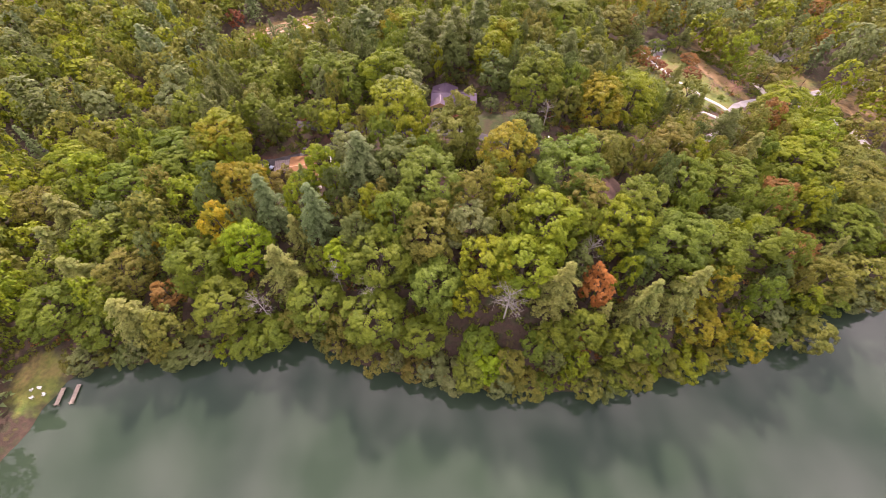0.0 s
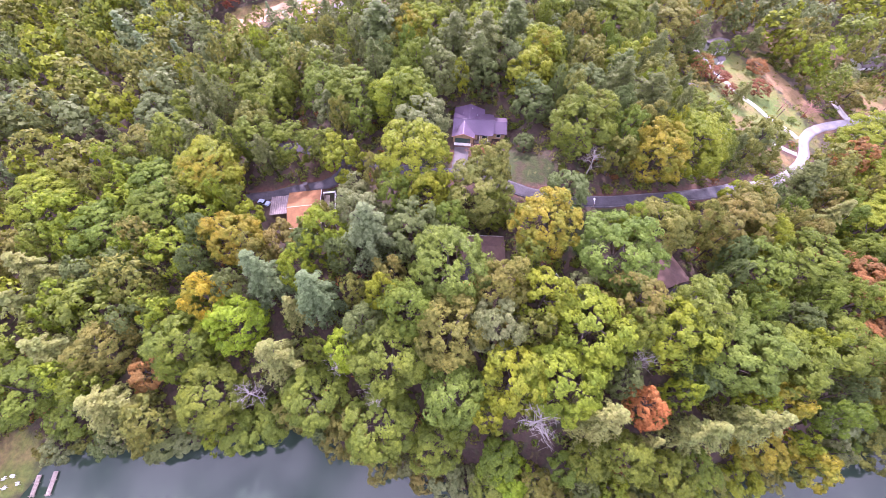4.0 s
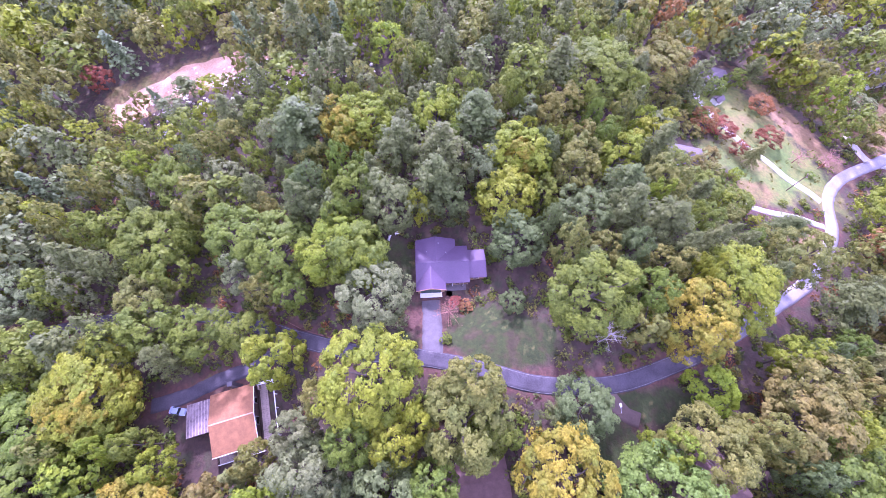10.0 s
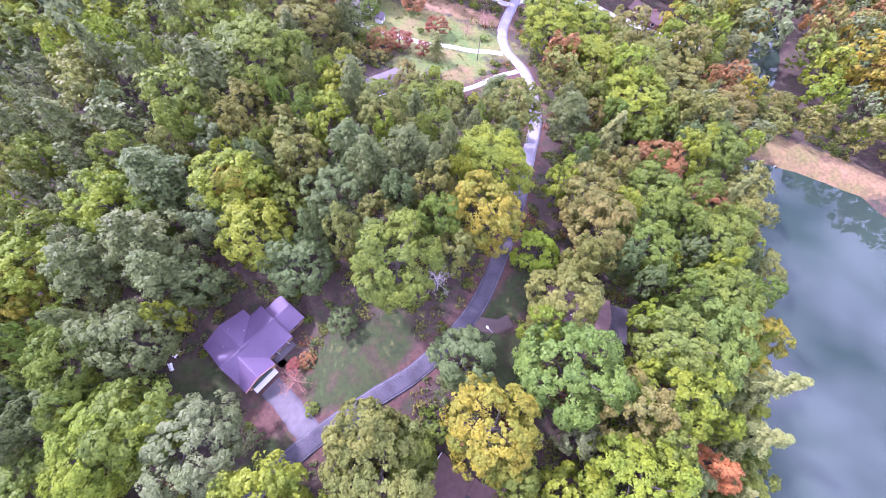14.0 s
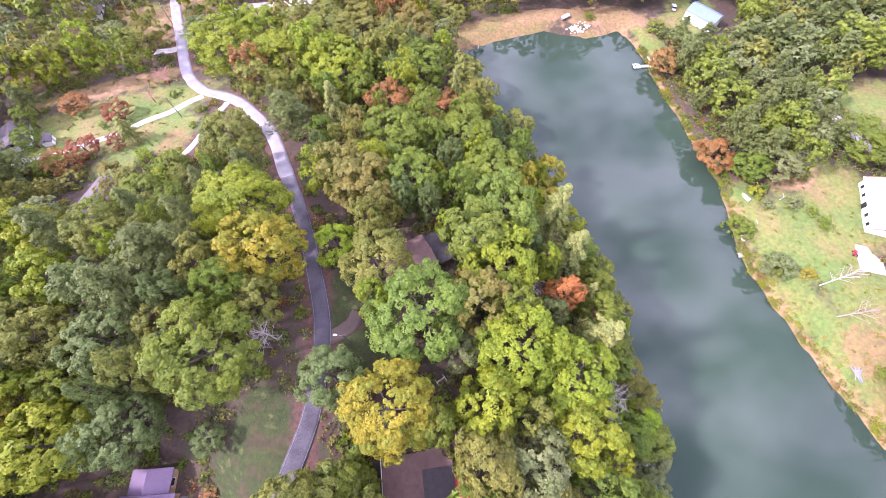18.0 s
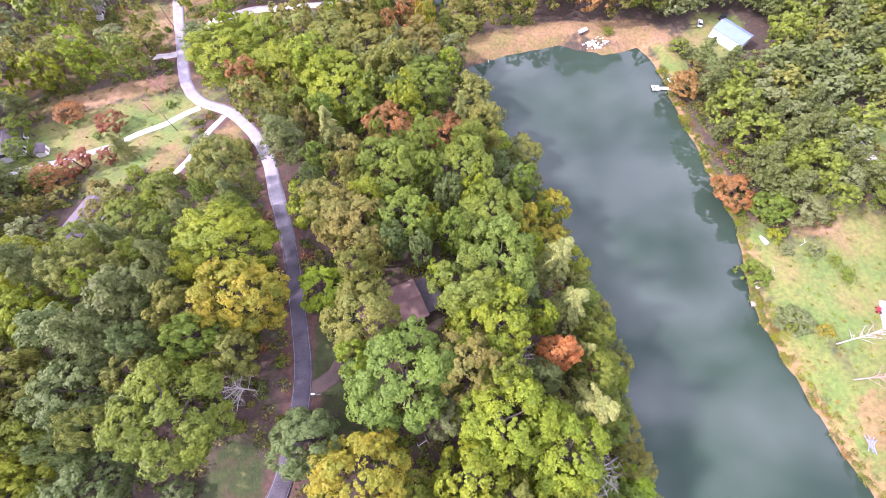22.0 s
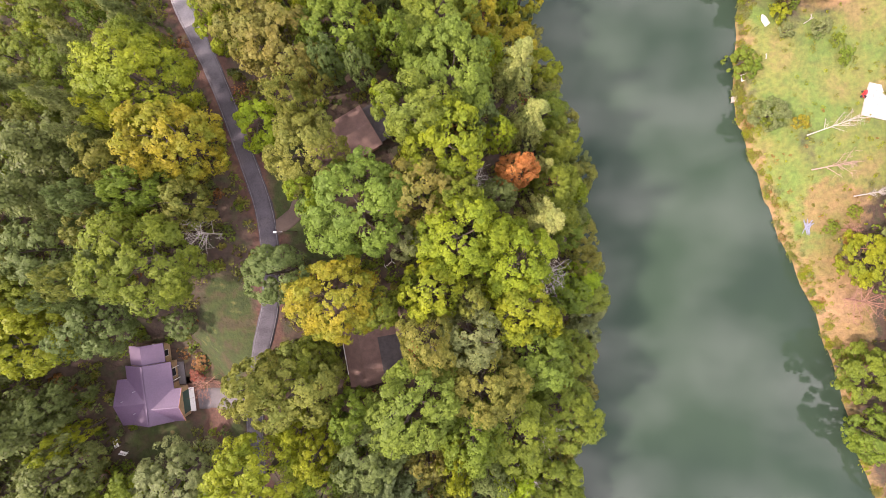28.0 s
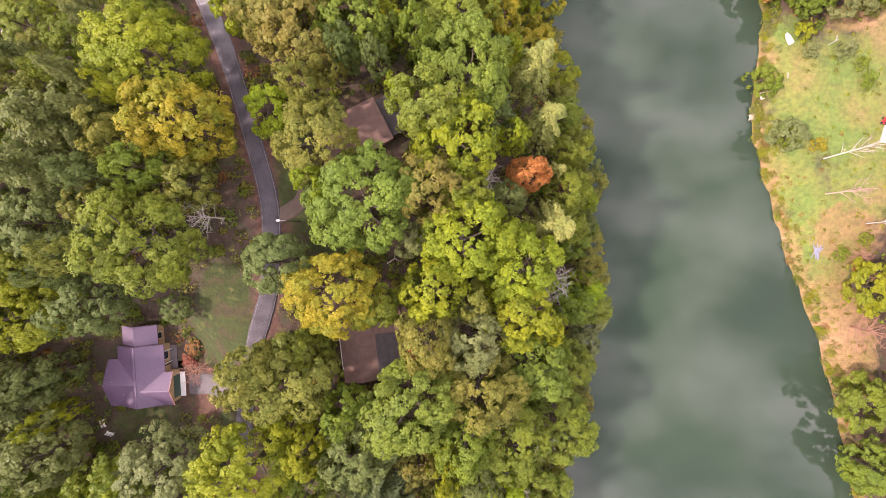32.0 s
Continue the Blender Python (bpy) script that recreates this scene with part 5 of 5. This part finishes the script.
soil_patch(-169, -112, 9, 27, 17)
soil_patch(-153, -140, 7, 9, 20)
soil_patch(-161, -70, 5, 12, -20)
corner = np.array([(-1, -0.8, -0.3), (1, -0.7, -0.3), (0.9, 0.8, -0.3), (-0.8, 0.9, -0.3), (-0.5, -0.5, 0.6), (0.6, -0.4, 0.5), (0.4, 0.5, 0.7), (-0.6, 0.4, 0.5)])
sides = np.array([(0, 1, 5, 4), (1, 2, 6, 5), (2, 3, 7, 6), (3, 0, 4, 7), (4, 5, 6, 7), (3, 2, 1, 0)])
vs, fs = [], []
for cx, cy, sx, sy, count in ((-164, -98, 5, 10, 150), (-157, -72, 4, 9, 90), (-150, -122, 6, 7, 80)):
    for k in range(count):
        x, y = clear_rng.normal(cx, sx), clear_rng.normal(cy, sy)
        turn = clear_rng.random() * 6.283
        m = np.array([(math.cos(turn), math.sin(turn), 0), (-math.sin(turn), math.cos(turn), 0), (0, 0, 1)])
        fs.append(sides + 8 * len(vs))
        vs.append((corner + clear_rng.normal(0, 0.15, corner.shape)) @ m * clear_rng.uniform(0.25, 0.85) * (1.2, 1.0, 0.6) + (x, y, float(ground_z(x, y)) + 0.12))
tagged(mesh_object("rubble", quick_mesh("rubble", np.vstack(vs), np.vstack(fs)), RUBBLE), "scattered pale stones and brush on cleared ground", "rubble", kind="stuff")


# ---- smaller things ----
def on_ground(name, x, y, turn, label, category, group="", lift=0.0):
    return thing(name, pose(x, y, float(ground_z(x, y)) + lift, 0, 0, turn), label, category, group)


# street lamp beside the road
lamp = on_ground("street_lamp", -29.4, 5.2, 175, "tall grey street lamp with a white head beside the road", "street lamp")
part("pole", rod(bmesh.new(), (0, 0, -0.5), (0, 0, 7.6), 0.13, 0.09, 10), DARK_WOOD, lamp)
part("arm", rod(bmesh.new(), (0, 0, 7.3), (1.5, 0, 7.7), 0.04, 0.035, 8), STEEL, lamp)
part("lamp_head", boxed(1.2, 1.9, -0.18, 0.18, 7.6, 7.8, bevel=0.06), WHITE_PAINT, lamp, "white lamp head")


def utility_pole(x, y, turn, tall=9.0):
    ob = on_ground("utility_pole", x, y, turn, "brown wooden utility pole with a crossarm", "utility pole", "utility poles")
    part("pole", rod(bmesh.new(), (0, 0, -0.5), (0, 0, tall), 0.16, 0.11, 10), DARK_WOOD, ob)
    part("crossarm", boxed(-0.06, 0.06, -1.1, 1.1, tall - 0.7, tall - 0.58), DARK_WOOD, ob)
    for k in (-1.0, 0.0, 1.0):
        part("insulator", rod(bmesh.new(), (0, k, tall - 0.58), (0, k, tall - 0.38), 0.05, 0.04, 8), WHITE_PAINT, ob)


utility_pole(-111, 155, 20)
utility_pole(-93, 95, 50)
utility_pole(-53, -102, 10, 7.0)

# post-and-rail fence along the road's upper side
RED_CEDAR = material("weathered_red_cedar", (0.2, 0.1, 0.075), 0.85, spots=0.25, size=0.6)
fence = on_ground("fence", -57.5, -65.5, 0, "low weathered two-rail wooden fence beside the road", "fence")
fence_line = [(-61.5, -71.5), (-59.5, -68.5), (-57.6, -65.5), (-56, -62.2), (-54.6, -58.8), (-53.4, -55.4)]
tops = [Vector((x + 57.5, y + 65.5, float(ground_z(x, y)) - float(ground_z(-57.5, -65.5)))) for x, y in fence_line]
for p in tops:
    part("post", rod(bmesh.new(), p - Vector((0, 0, 0.3)), p + Vector((0, 0, 1.15)), 0.09, 0.08, 8), RED_CEDAR, fence)
for a, b in zip(tops, tops[1:]):
    for z in (0.5, 0.95):
        part("rail", rod(bmesh.new(), a + Vector((0, 0, z)), b + Vector((0, 0, z)), 0.055, 0.055, 6), RED_CEDAR, fence)


def car(x, y, turn, paint, label):
    """A parked car; x forward."""
    ob = on_ground("car", x, y, turn, label, "car", "parked cars", 0.1)
    bm = boxed(-2.2, 2.2, -0.88, 0.88, 0.32, 0.9, bevel=0.16)
    part("body", bm, paint, ob)
    bm = bmesh.new()
    box(bm, -1.5, 0.75, -0.8, 0.8, 0.88, 1.45)
    for v in bm.verts:
        if v.co.z > 1.2:
            v.co.x = v.co.x * 0.72 - 0.15
            v.co.y *= 0.85
    part("cabin", bm, GLASS, ob)
    part("roof", boxed(-1.2, 0.4, -0.66, 0.66, 1.44, 1.5, bevel=0.02), paint, ob)
    for wx in (-1.4, 1.4):
        for wy in (-0.86, 0.86):
            wheel = part("wheel", rod(bmesh.new(), (wx, wy - 0.11, 0.32), (wx, wy + 0.11, 0.32), 0.33, 0.33, 14), RUBBER, ob)
            part("rim", rod(bmesh.new(), (wx, wy - 0.12, 0.32), (wx, wy + 0.12, 0.32), 0.19, 0.19, 10), STEEL, wheel)
    for wy in (-0.62, 0.62):
        part("headlight", boxed(2.16, 2.22, wy - 0.16, wy + 0.16, 0.62, 0.76), WHITE_PAINT, ob)
        part("tail_light", boxed(-2.22, -2.16, wy - 0.16, wy + 0.16, 0.62, 0.76), RED_PAINT, ob)
    return ob


car(-41.6, -98.6, 76, CAR_BLUE, "pale blue car parked beside the orange-roofed house")
car(122, 151, 30, CAR_DARK, "dark car parked behind the white barn")
car(-127, 145, 60, WHITE_PAINT, "white car parked on a gravel drive")
car(111, 147.5, 70, WHITE_PAINT, "white vehicle parked beside the barn")
car(-49, 166.7, 10, CAR_DARK, "dark car on the far northern lane")


def dock(x, y, turn, long, wide, label, rails=False):
    ob = thing("dock", pose(x, y, 0, 0, 0, turn), label, "dock", "docks")
    count = int(long / 0.3)
    for k in range(count):
        part("plank", boxed(k * 0.3 + 0.01, k * 0.3 + 0.28, -wide / 2, wide / 2, 0.42, 0.48), WHITE_PAINT if rails else DECK_WOOD, ob)
    for s in (-1, 1):
        part("beam", boxed(0, long, s * wide * 0.4 - 0.06, s * wide * 0.4 + 0.06, 0.26, 0.42), DECK_WOOD, ob)
    for px_ in (long * 0.35, long - 0.3):
        for s in (-1, 1):
            part("post", rod(bmesh.new(), (px_, s * wide * 0.45, -2.2), (px_, s * wide * 0.45, 0.9), 0.09, 0.09, 8), DECK_WOOD, ob)
    return ob


far_dock = dock(90.2, 113.8, 176, 7.0, 1.3, "white plank dock with a square landing", True)
for k in range(7):
    part("landing_plank", boxed(5.0 + k * 0.4, 5.38 + k * 0.4, -1.3, 1.3, 0.5, 0.57), DECK_WOOD if k % 3 == 1 else WHITE_PAINT, far_dock)
part("locker", boxed(6.6, 7.4, -1.1, 0.1, 0.57, 1.05, bevel=0.05), BLUE_TARP, far_dock, "grey-blue dock box")
part("rail", boxed(5.0, 7.7, 1.2, 1.28, 0.95, 1.02), DECK_WOOD, far_dock)
dock(40.5, -133.8, 8, 5.5, 1.1, "short weathered dock reaching into the lake")
dock(41.5, -137.6, 8, 5.0, 1.1, "short weathered dock reaching into the lake")
dock(23.5, -71.5, -10, 4.0, 1.6, "old wooden landing under the trees")
dock(91.8, 26.6, 178, 2.2, 1.5, "small grey fishing platform at the bank")
slab = on_ground("boat_ramp", 91.5, 117.6, 10, "pale concrete slab at the water's edge", "ramp")
part("slab", boxed(-2.0, 2.0, -1.1, 1.1, -0.3, 0.16, bevel=0.03), WHITE_PAINT, slab)
for x, y, label in ((42.2, -12, "white wooden post standing in the shallows"), (35, -52, "broken grey post in the shallows"), (19.5, 131.8, "white marker post at the dam"), (35, 41, "grey mooring post by the bank")):
    post = thing("mooring_post", pose(x, y, 0), label, "post")
    part("shaft", rod(bmesh.new(), (0, 0, -1.5), (0, 0, 1.1), 0.11, 0.09, 8), WHITE_PAINT, post)
    part("cap", rod(bmesh.new(), (0, 0, 1.1), (0, 0, 1.2), 0.13, 0.1, 8), STEEL, post)


def boat(x, y, turn, upside, label, lift=0.0):
    ob = on_ground("rowing_boat", x, y, turn, label, "boat", "", lift)
    bm = bmesh.new()
    rings = []
    for s in np.linspace(0, 1, 9):
        half = 0.75 * (1 - (max(s - 0.45, 0) / 0.55) ** 2.2) + 0.02
        ring = [(s * 3.3 - 1.65, half * a, 0.55 * (1 - b)) for a, b in ((-1, 0), (-0.82, 0.75), (0, 1), (0.82, 0.75), (1, 0))]
        rings.append([bm.verts.new(p if not upside else (p[0], p[1], 0.6 - p[2])) for p in ring])
    for a, b in zip(rings, rings[1:]):
        for k in range(4):
            bm.faces.new((a[k], a[k + 1], b[k + 1], b[k]))
    bm.faces.new(rings[0])
    bmesh.ops.solidify(bm, geom=list(bm.faces), thickness=0.04)
    bmesh.ops.recalc_face_normals(bm, faces=list(bm.faces))
    part("hull", bm, WHITE_PAINT, ob)
    for s in (-0.8, 0.4):
        part("thwart", boxed(s - 0.12, s + 0.12, -0.66, 0.66, 0.38, 0.43), DECK_WOOD, ob)
    return ob


boat(99.3, 46.5, 115, True, "white rowing boat lying upside down on the grass")
covered = on_ground("boat_trailer", 59.5, 143.5, 30, "covered boat on a trailer on the dam", "trailer")
part("cover", boxed(-2.2, 2.2, -0.9, 0.9, 0.9, 1.7, bevel=0.35), material("grey_cover", (0.55, 0.55, 0.53), 0.7), covered)
part("frame", boxed(-2.3, 2.8, -0.5, 0.5, 0.5, 0.62), STEEL, covered)
for s in (-1, 1):
    part("wheel", rod(bmesh.new(), (-0.5, s * 0.85 - 0.1, 0.33), (-0.5, s * 0.85 + 0.1, 0.33), 0.33, 0.33, 14), RUBBER, covered)

# stones tipped at the dam
stone_rng = np.random.default_rng(8)
stone_meshes = []
for k in range(4):
    bm = bmesh.new()
    bmesh.ops.create_icosphere(bm, subdivisions=1, radius=0.5)
    for v in bm.verts:
        v.co *= stone_rng.uniform(0.7, 1.25)
        v.co.z *= 0.65
    me = bpy.data.meshes.new("stone")
    bm.to_mesh(me)
    bm.free()
    me.materials.append(STONE)
    stone_meshes.append(me)
heap = on_ground("stone_heap", 64, 138.2, 0, "heap of pale stones tipped at the dam's edge", "stones")
for k in range(46):
    sx, sy = stone_rng.normal(0, 2.4), stone_rng.normal(0, 1.1)
    ob = new("stone", stone_meshes[k % 4])
    ob.parent = heap
    s = stone_rng.uniform(0.5, 1.5)
    ob.matrix_local = Matrix.Translation((sx, sy, float(ground_z(64 + sx, 138.2 + sy)) - float(ground_z(64, 138.2)) + 0.12)) @ Matrix.Rotation(stone_rng.random() * 6, 4, "Z") @ Matrix.Diagonal((s, s, s, 1))


def chair(x, y, turn):
    ob = on_ground("garden_chair", x, y, turn, "white slatted garden chair on the lakeside lawn", "chair", "chairs on the lakeside lawn")
    for k in range(5):
        part("seat_slat", boxed(-0.3 + k * 0.13, -0.19 + k * 0.13, -0.3, 0.3, 0.4, 0.43), WHITE_PAINT, ob)
    for k in range(5):
        part("back_slat", boxed(-0.36, -0.33, -0.3 + k * 0.125, -0.2 + k * 0.125, 0.42, 1.05), WHITE_PAINT, ob)
    for lx in (-0.3, 0.28):
        for ly in (-0.32, 0.28):
            part("leg", boxed(lx, lx + 0.05, ly, ly + 0.05, -0.02, 0.6), WHITE_PAINT, ob)
    for s in (-0.33, 0.3):
        part("armrest", boxed(-0.35, 0.36, s - 0.05, s + 0.08, 0.6, 0.63), WHITE_PAINT, ob)


for x, y, turn in ((43.6, -141.2, 20), (42.0, -142.6, 80), (44.6, -143.4, 140), (42.6, -144.4, 220)):
    chair(x, y, turn)


def bench(x, y, turn, label):
    ob = on_ground("bench", x, y, turn, label, "bench")
    for k in range(4):
        part("seat_slat", boxed(-0.9, 0.9, -0.24 + k * 0.13, -0.13 + k * 0.13, 0.43, 0.47), WHITE_PAINT, ob)
    for k in range(9):
        part("back_slat", boxed(-0.88 + k * 0.21, -0.78 + k * 0.21, 0.28, 0.31, 0.47, 0.95), WHITE_PAINT, ob)
    part("top_rail", boxed(-0.9, 0.9, 0.27, 0.33, 0.95, 1.02), WHITE_PAINT, ob)
    for lx in (-0.85, 0.78):
        for ly in (-0.22, 0.24):
            part("leg", boxed(lx, lx + 0.07, ly, ly + 0.06, -0.05, 0.43), WHITE_PAINT, ob)


bench(-80.5, -41.2, 160, "white slatted bench behind the mauve-roofed house")
bench(-81.8, -38.8, 100, "white slatted bench behind the mauve-roofed house")
swing = on_ground("swing_seat", -10, -4.8, 30, "white framed swing seat in a gap among trees", "swing")
for s in (-1.0, 1.0):
    part("frame_leg", rod(bmesh.new(), (s, -0.8, 0), (s, 0, 2.0), 0.04, 0.04, 8), WHITE_PAINT, swing)
    part("frame_leg", rod(bmesh.new(), (s, 0.8, 0), (s, 0, 2.0), 0.04, 0.04, 8), WHITE_PAINT, swing)
part("crossbar", rod(bmesh.new(), (-1.05, 0, 2.0), (1.05, 0, 2.0), 0.04, 0.04, 8), WHITE_PAINT, swing)
part("seat", boxed(-0.8, 0.8, -0.25, 0.25, 0.45, 0.52), DARK_WOOD, swing)
part("backrest", boxed(-0.8, 0.8, 0.25, 0.3, 0.52, 1.0), DARK_WOOD, swing)

# sawn logs and a stump beside the orange-roofed house
LOG_END = material("fresh_cut_wood", (0.62, 0.4, 0.2), 0.8, spots=0.15, size=0.3)
for x, y, turn, long, r in ((-39, -66.5, 60, 2.4, 0.3), (-36.5, -63, 20, 3.0, 0.26), (-33, -60, 110, 2.2, 0.3), (-25.5, -56.5, 40, 0.6, 0.42), (-41, -63.5, 95, 2.6, 0.24), (-38, -69.5, 10, 1.6, 0.3)):
    log = on_ground("log", x, y, turn, "sawn tree trunk lying in the clearing", "log", "sawn logs", 0.2)
    part("stem", rod(bmesh.new(), (-long / 2, 0, 0.1), (long / 2, 0, 0.1), r, r * 0.9, 12), BARK, log)
    part("cut_end", rod(bmesh.new(), (long / 2, 0, 0.1), (long / 2 + 0.02, 0, 0.1), r * 0.88, r * 0.88, 12), LOG_END, log)
    part("cut_end", rod(bmesh.new(), (-long / 2 - 0.02, 0, 0.1), (-long / 2, 0, 0.1), r * 0.97, r * 0.97, 12), LOG_END, log)

# fallen leafless trees on the east bank
def fallen(x, y, turn, long, reach, mat, label, seed):
    rng = np.random.default_rng(seed)
    trunk, work = branches(rng, long, reach, 18, mat, "fallen")
    ob = thing("fallen_tree", pose(x, y, float(ground_z(x, y)) + 0.5, 0, 84, turn), label, "fallen tree")
    part("trunk", trunk, None, ob)
    part("branchwork", work, None, ob)


fallen(106, 13.2, 12, 17, 3.2, material("bleached_wood", (0.36, 0.32, 0.27), 0.85, spots=0.2, size=0.6), "bleached fallen tree with bare branches on the grass", 71)
fallen(106.5, 3.6, 3, 11, 4.6, material("reddish_dead_wood", (0.34, 0.23, 0.18), 0.85, spots=0.25, size=0.6), "fallen dead tree with a spray of reddish twigs", 72)
fallen(116.5, -5.2, 2, 9, 1.6, DEAD_WOOD, "pale bare log with broken branches", 73)

# clutter of the east garden
patio = on_ground("patio", 125.5, 19.5, -20, "pale concrete patio beside the house", "patio")
for i in range(4):
    for j in range(5):
        part("paving_slab", boxed(-3.6 + i * 1.8, -1.85 + i * 1.8, -4.5 + j * 1.8, -2.75 + j * 1.8, -0.4, 0.22), PALE_CONCRETE, patio)
mower = on_ground("ride_on_mower", 121.6, 21.8, 70, "red ride-on mower parked at the edge of the grass", "mower", "", 0.2)
part("bonnet", boxed(0.1, 1.1, -0.4, 0.4, 0.35, 0.95, bevel=0.12), RED_PAINT, mower)
part("deck", boxed(-0.7, 0.3, -0.55, 0.55, 0.2, 0.42, bevel=0.05), RED_PAINT, mower)
part("seat", boxed(-0.6, -0.15, -0.25, 0.25, 0.6, 0.7, bevel=0.04), RUBBER, mower)
part("seat_back", boxed(-0.68, -0.6, -0.25, 0.25, 0.65, 1.1, bevel=0.03), RUBBER, mower)
for wx, wr in ((-0.55, 0.3), (0.8, 0.22)):
    for s in (-1, 1):
        part("wheel", rod(bmesh.new(), (wx, s * 0.5 - 0.1, wr), (wx, s * 0.5 + 0.1, wr), wr, wr, 12), RUBBER, mower)
frame_ob = on_ground("garden_bed", 93.4, 32.2, 10, "square white timber frame lying on the grass", "garden bed")
for sizes in ((-1.0, 1.0, -0.9, -0.75), (-1.0, 1.0, 0.75, 0.9), (-1.0, -0.85, -0.75, 0.75), (0.85, 1.0, -0.75, 0.75)):
    part("board", boxed(*sizes, 0.0, 0.25), WHITE_PAINT, frame_ob)
for x, y, turn, long in ((110, 44, 20, 3.0), (96, 53, 0, 2.0), (98.5, 36.5, 70, 1.6), (110.8, 45, 65, 1.4)):
    log = on_ground("branch", x, y, turn, "pale bare branch lying on the grass", "branch", "fallen branches", 0.1)
    part("stem", rod(bmesh.new(), (-long / 2, 0, 0.05), (long / 2, 0.2, 0.1), 0.13, 0.07, 8), DEAD_WOOD, log)
    part("side_shoot", rod(bmesh.new(), (0, 0.1, 0.08), (long * 0.3, 0.7, 0.25), 0.06, 0.03, 6), DEAD_WOOD, log)
pile = on_ground("timber_pile", 105, -12, 20, "pile of grey-blue weathered boards", "timber")
pile_rng = np.random.default_rng(5)
for k in range(16):
    m = Matrix.Translation((pile_rng.normal(0, 0.7), pile_rng.normal(0, 0.6), 0.1 + k * 0.035)) @ Matrix.Rotation(pile_rng.normal(0, 0.5) + 1.2, 4, "Z")
    part("board", boxed(-1.5, 1.5, -0.1, 0.1, 0, 0.05, m=m), BLUE_TARP, pile)
shed = on_ground("shed", -136, 88, 20, "small white garden shed with a grey roof", "shed")
walls(shed, -1.4, 1.4, -1.8, 1.8, -0.3, 2.0, WHITE_PAINT, 0.1)
part("roof", gable(-1.7, 1.7, -2.1, 2.1, 2.0, 2.9), GREY_SHINGLE, shed)
part("door", boxed(1.4, 1.44, -0.5, 0.5, 0, 1.8), DECK_WOOD, shed)

# shrubs that stand by themselves on grass
for colour, x, y, h, r in (("leafgreen", 116, 37.5, 2.6, 1.9), ("leafgreen", 118, 34, 2.4, 1.7), ("leafgreen", 117.3, 31.8, 1.8, 1.3), ("gold", 104, 17, 2.6, 2.2), ("leafgreen", 110, -13, 2.2, 2.0), ("leafgreen", 115.5, -9.5, 2.4, 1.8),
                           ("grey_green", 103.5, 42, 2.6, 2.2), ("lime", 102, 47.5, 3.4, 2.4), ("leafgreen", 70, 143, 2.4, 2.2), ("leafgreen", -50, -28.4, 2.0, 1.4), ("leafgreen", 94, 34, 4.5, 2.2), ("grey_green", 112, 41, 3.0, 2.6),
                           ("orange_brown", 115, -17, 3.0, 2.6), ("leafgreen", -27, -16, 3.5, 2.2), ("red", -60, -25, 2.2, 1.9), ("orange_brown", -58.5, -22.5, 2.0, 1.8), ("leafgreen", 97, 20, 5.5, 3.2), ("brown_green", 118, 52, 4, 3.4), ("pine", 100, 128, 5.5, 3), ("leafgreen", 96, 132, 5, 3.4), ("brown_green", 101, 122, 4.5, 3)):
    plant(colour, x, y, h, r)

# weeds along the east bank and the dam: one body of small clumps
weed_rng = np.random.default_rng(17)
for colour, count in (("olive", 150), ("lime", 240), ("grey_green", 110), ("orange_brown", 25)):
    vs = []
    while len(vs) < count:
        k = weed_rng.integers(len(SHORE_LINE))
        x, y = SHORE_LINE[k] + weed_rng.normal(0, 1.5, 2)
        d = line_distance(np.array([x]), np.array([y]), SHORE_LINE, True)[0]
        if not (x > 60 and -110 < y < 125) or d > 3.5 or inside(np.array([x]), np.array([y]), SHORE_LINE)[0]:
            continue
        v, f = SHAPES["bush"][len(vs) % 3]
        pick = weed_rng.random(len(f)) < 0.1
        q = v.reshape(-1, 3, 3)[pick]
        mid = q.mean(axis=1, keepdims=True)
        r, h = weed_rng.uniform(0.3, 1.0) ** 1.3 * 1.4, weed_rng.uniform(0.4, 1.3)
        q = (mid + (q - mid) * 1.5) * (r / 4.7, r / 4.7, h / 16)
        vs.append(q.reshape(-1, 3) + (x, y, float(ground_z(x, y)) - 0.1))
    v = np.vstack(vs)
    tagged(mesh_object("bank_weeds", quick_mesh("bank_weeds", v, np.arange(len(v)).reshape(-1, 3)), LEAF[colour]), "tangled weeds and low brush along the lake bank", "weeds", kind="stuff")
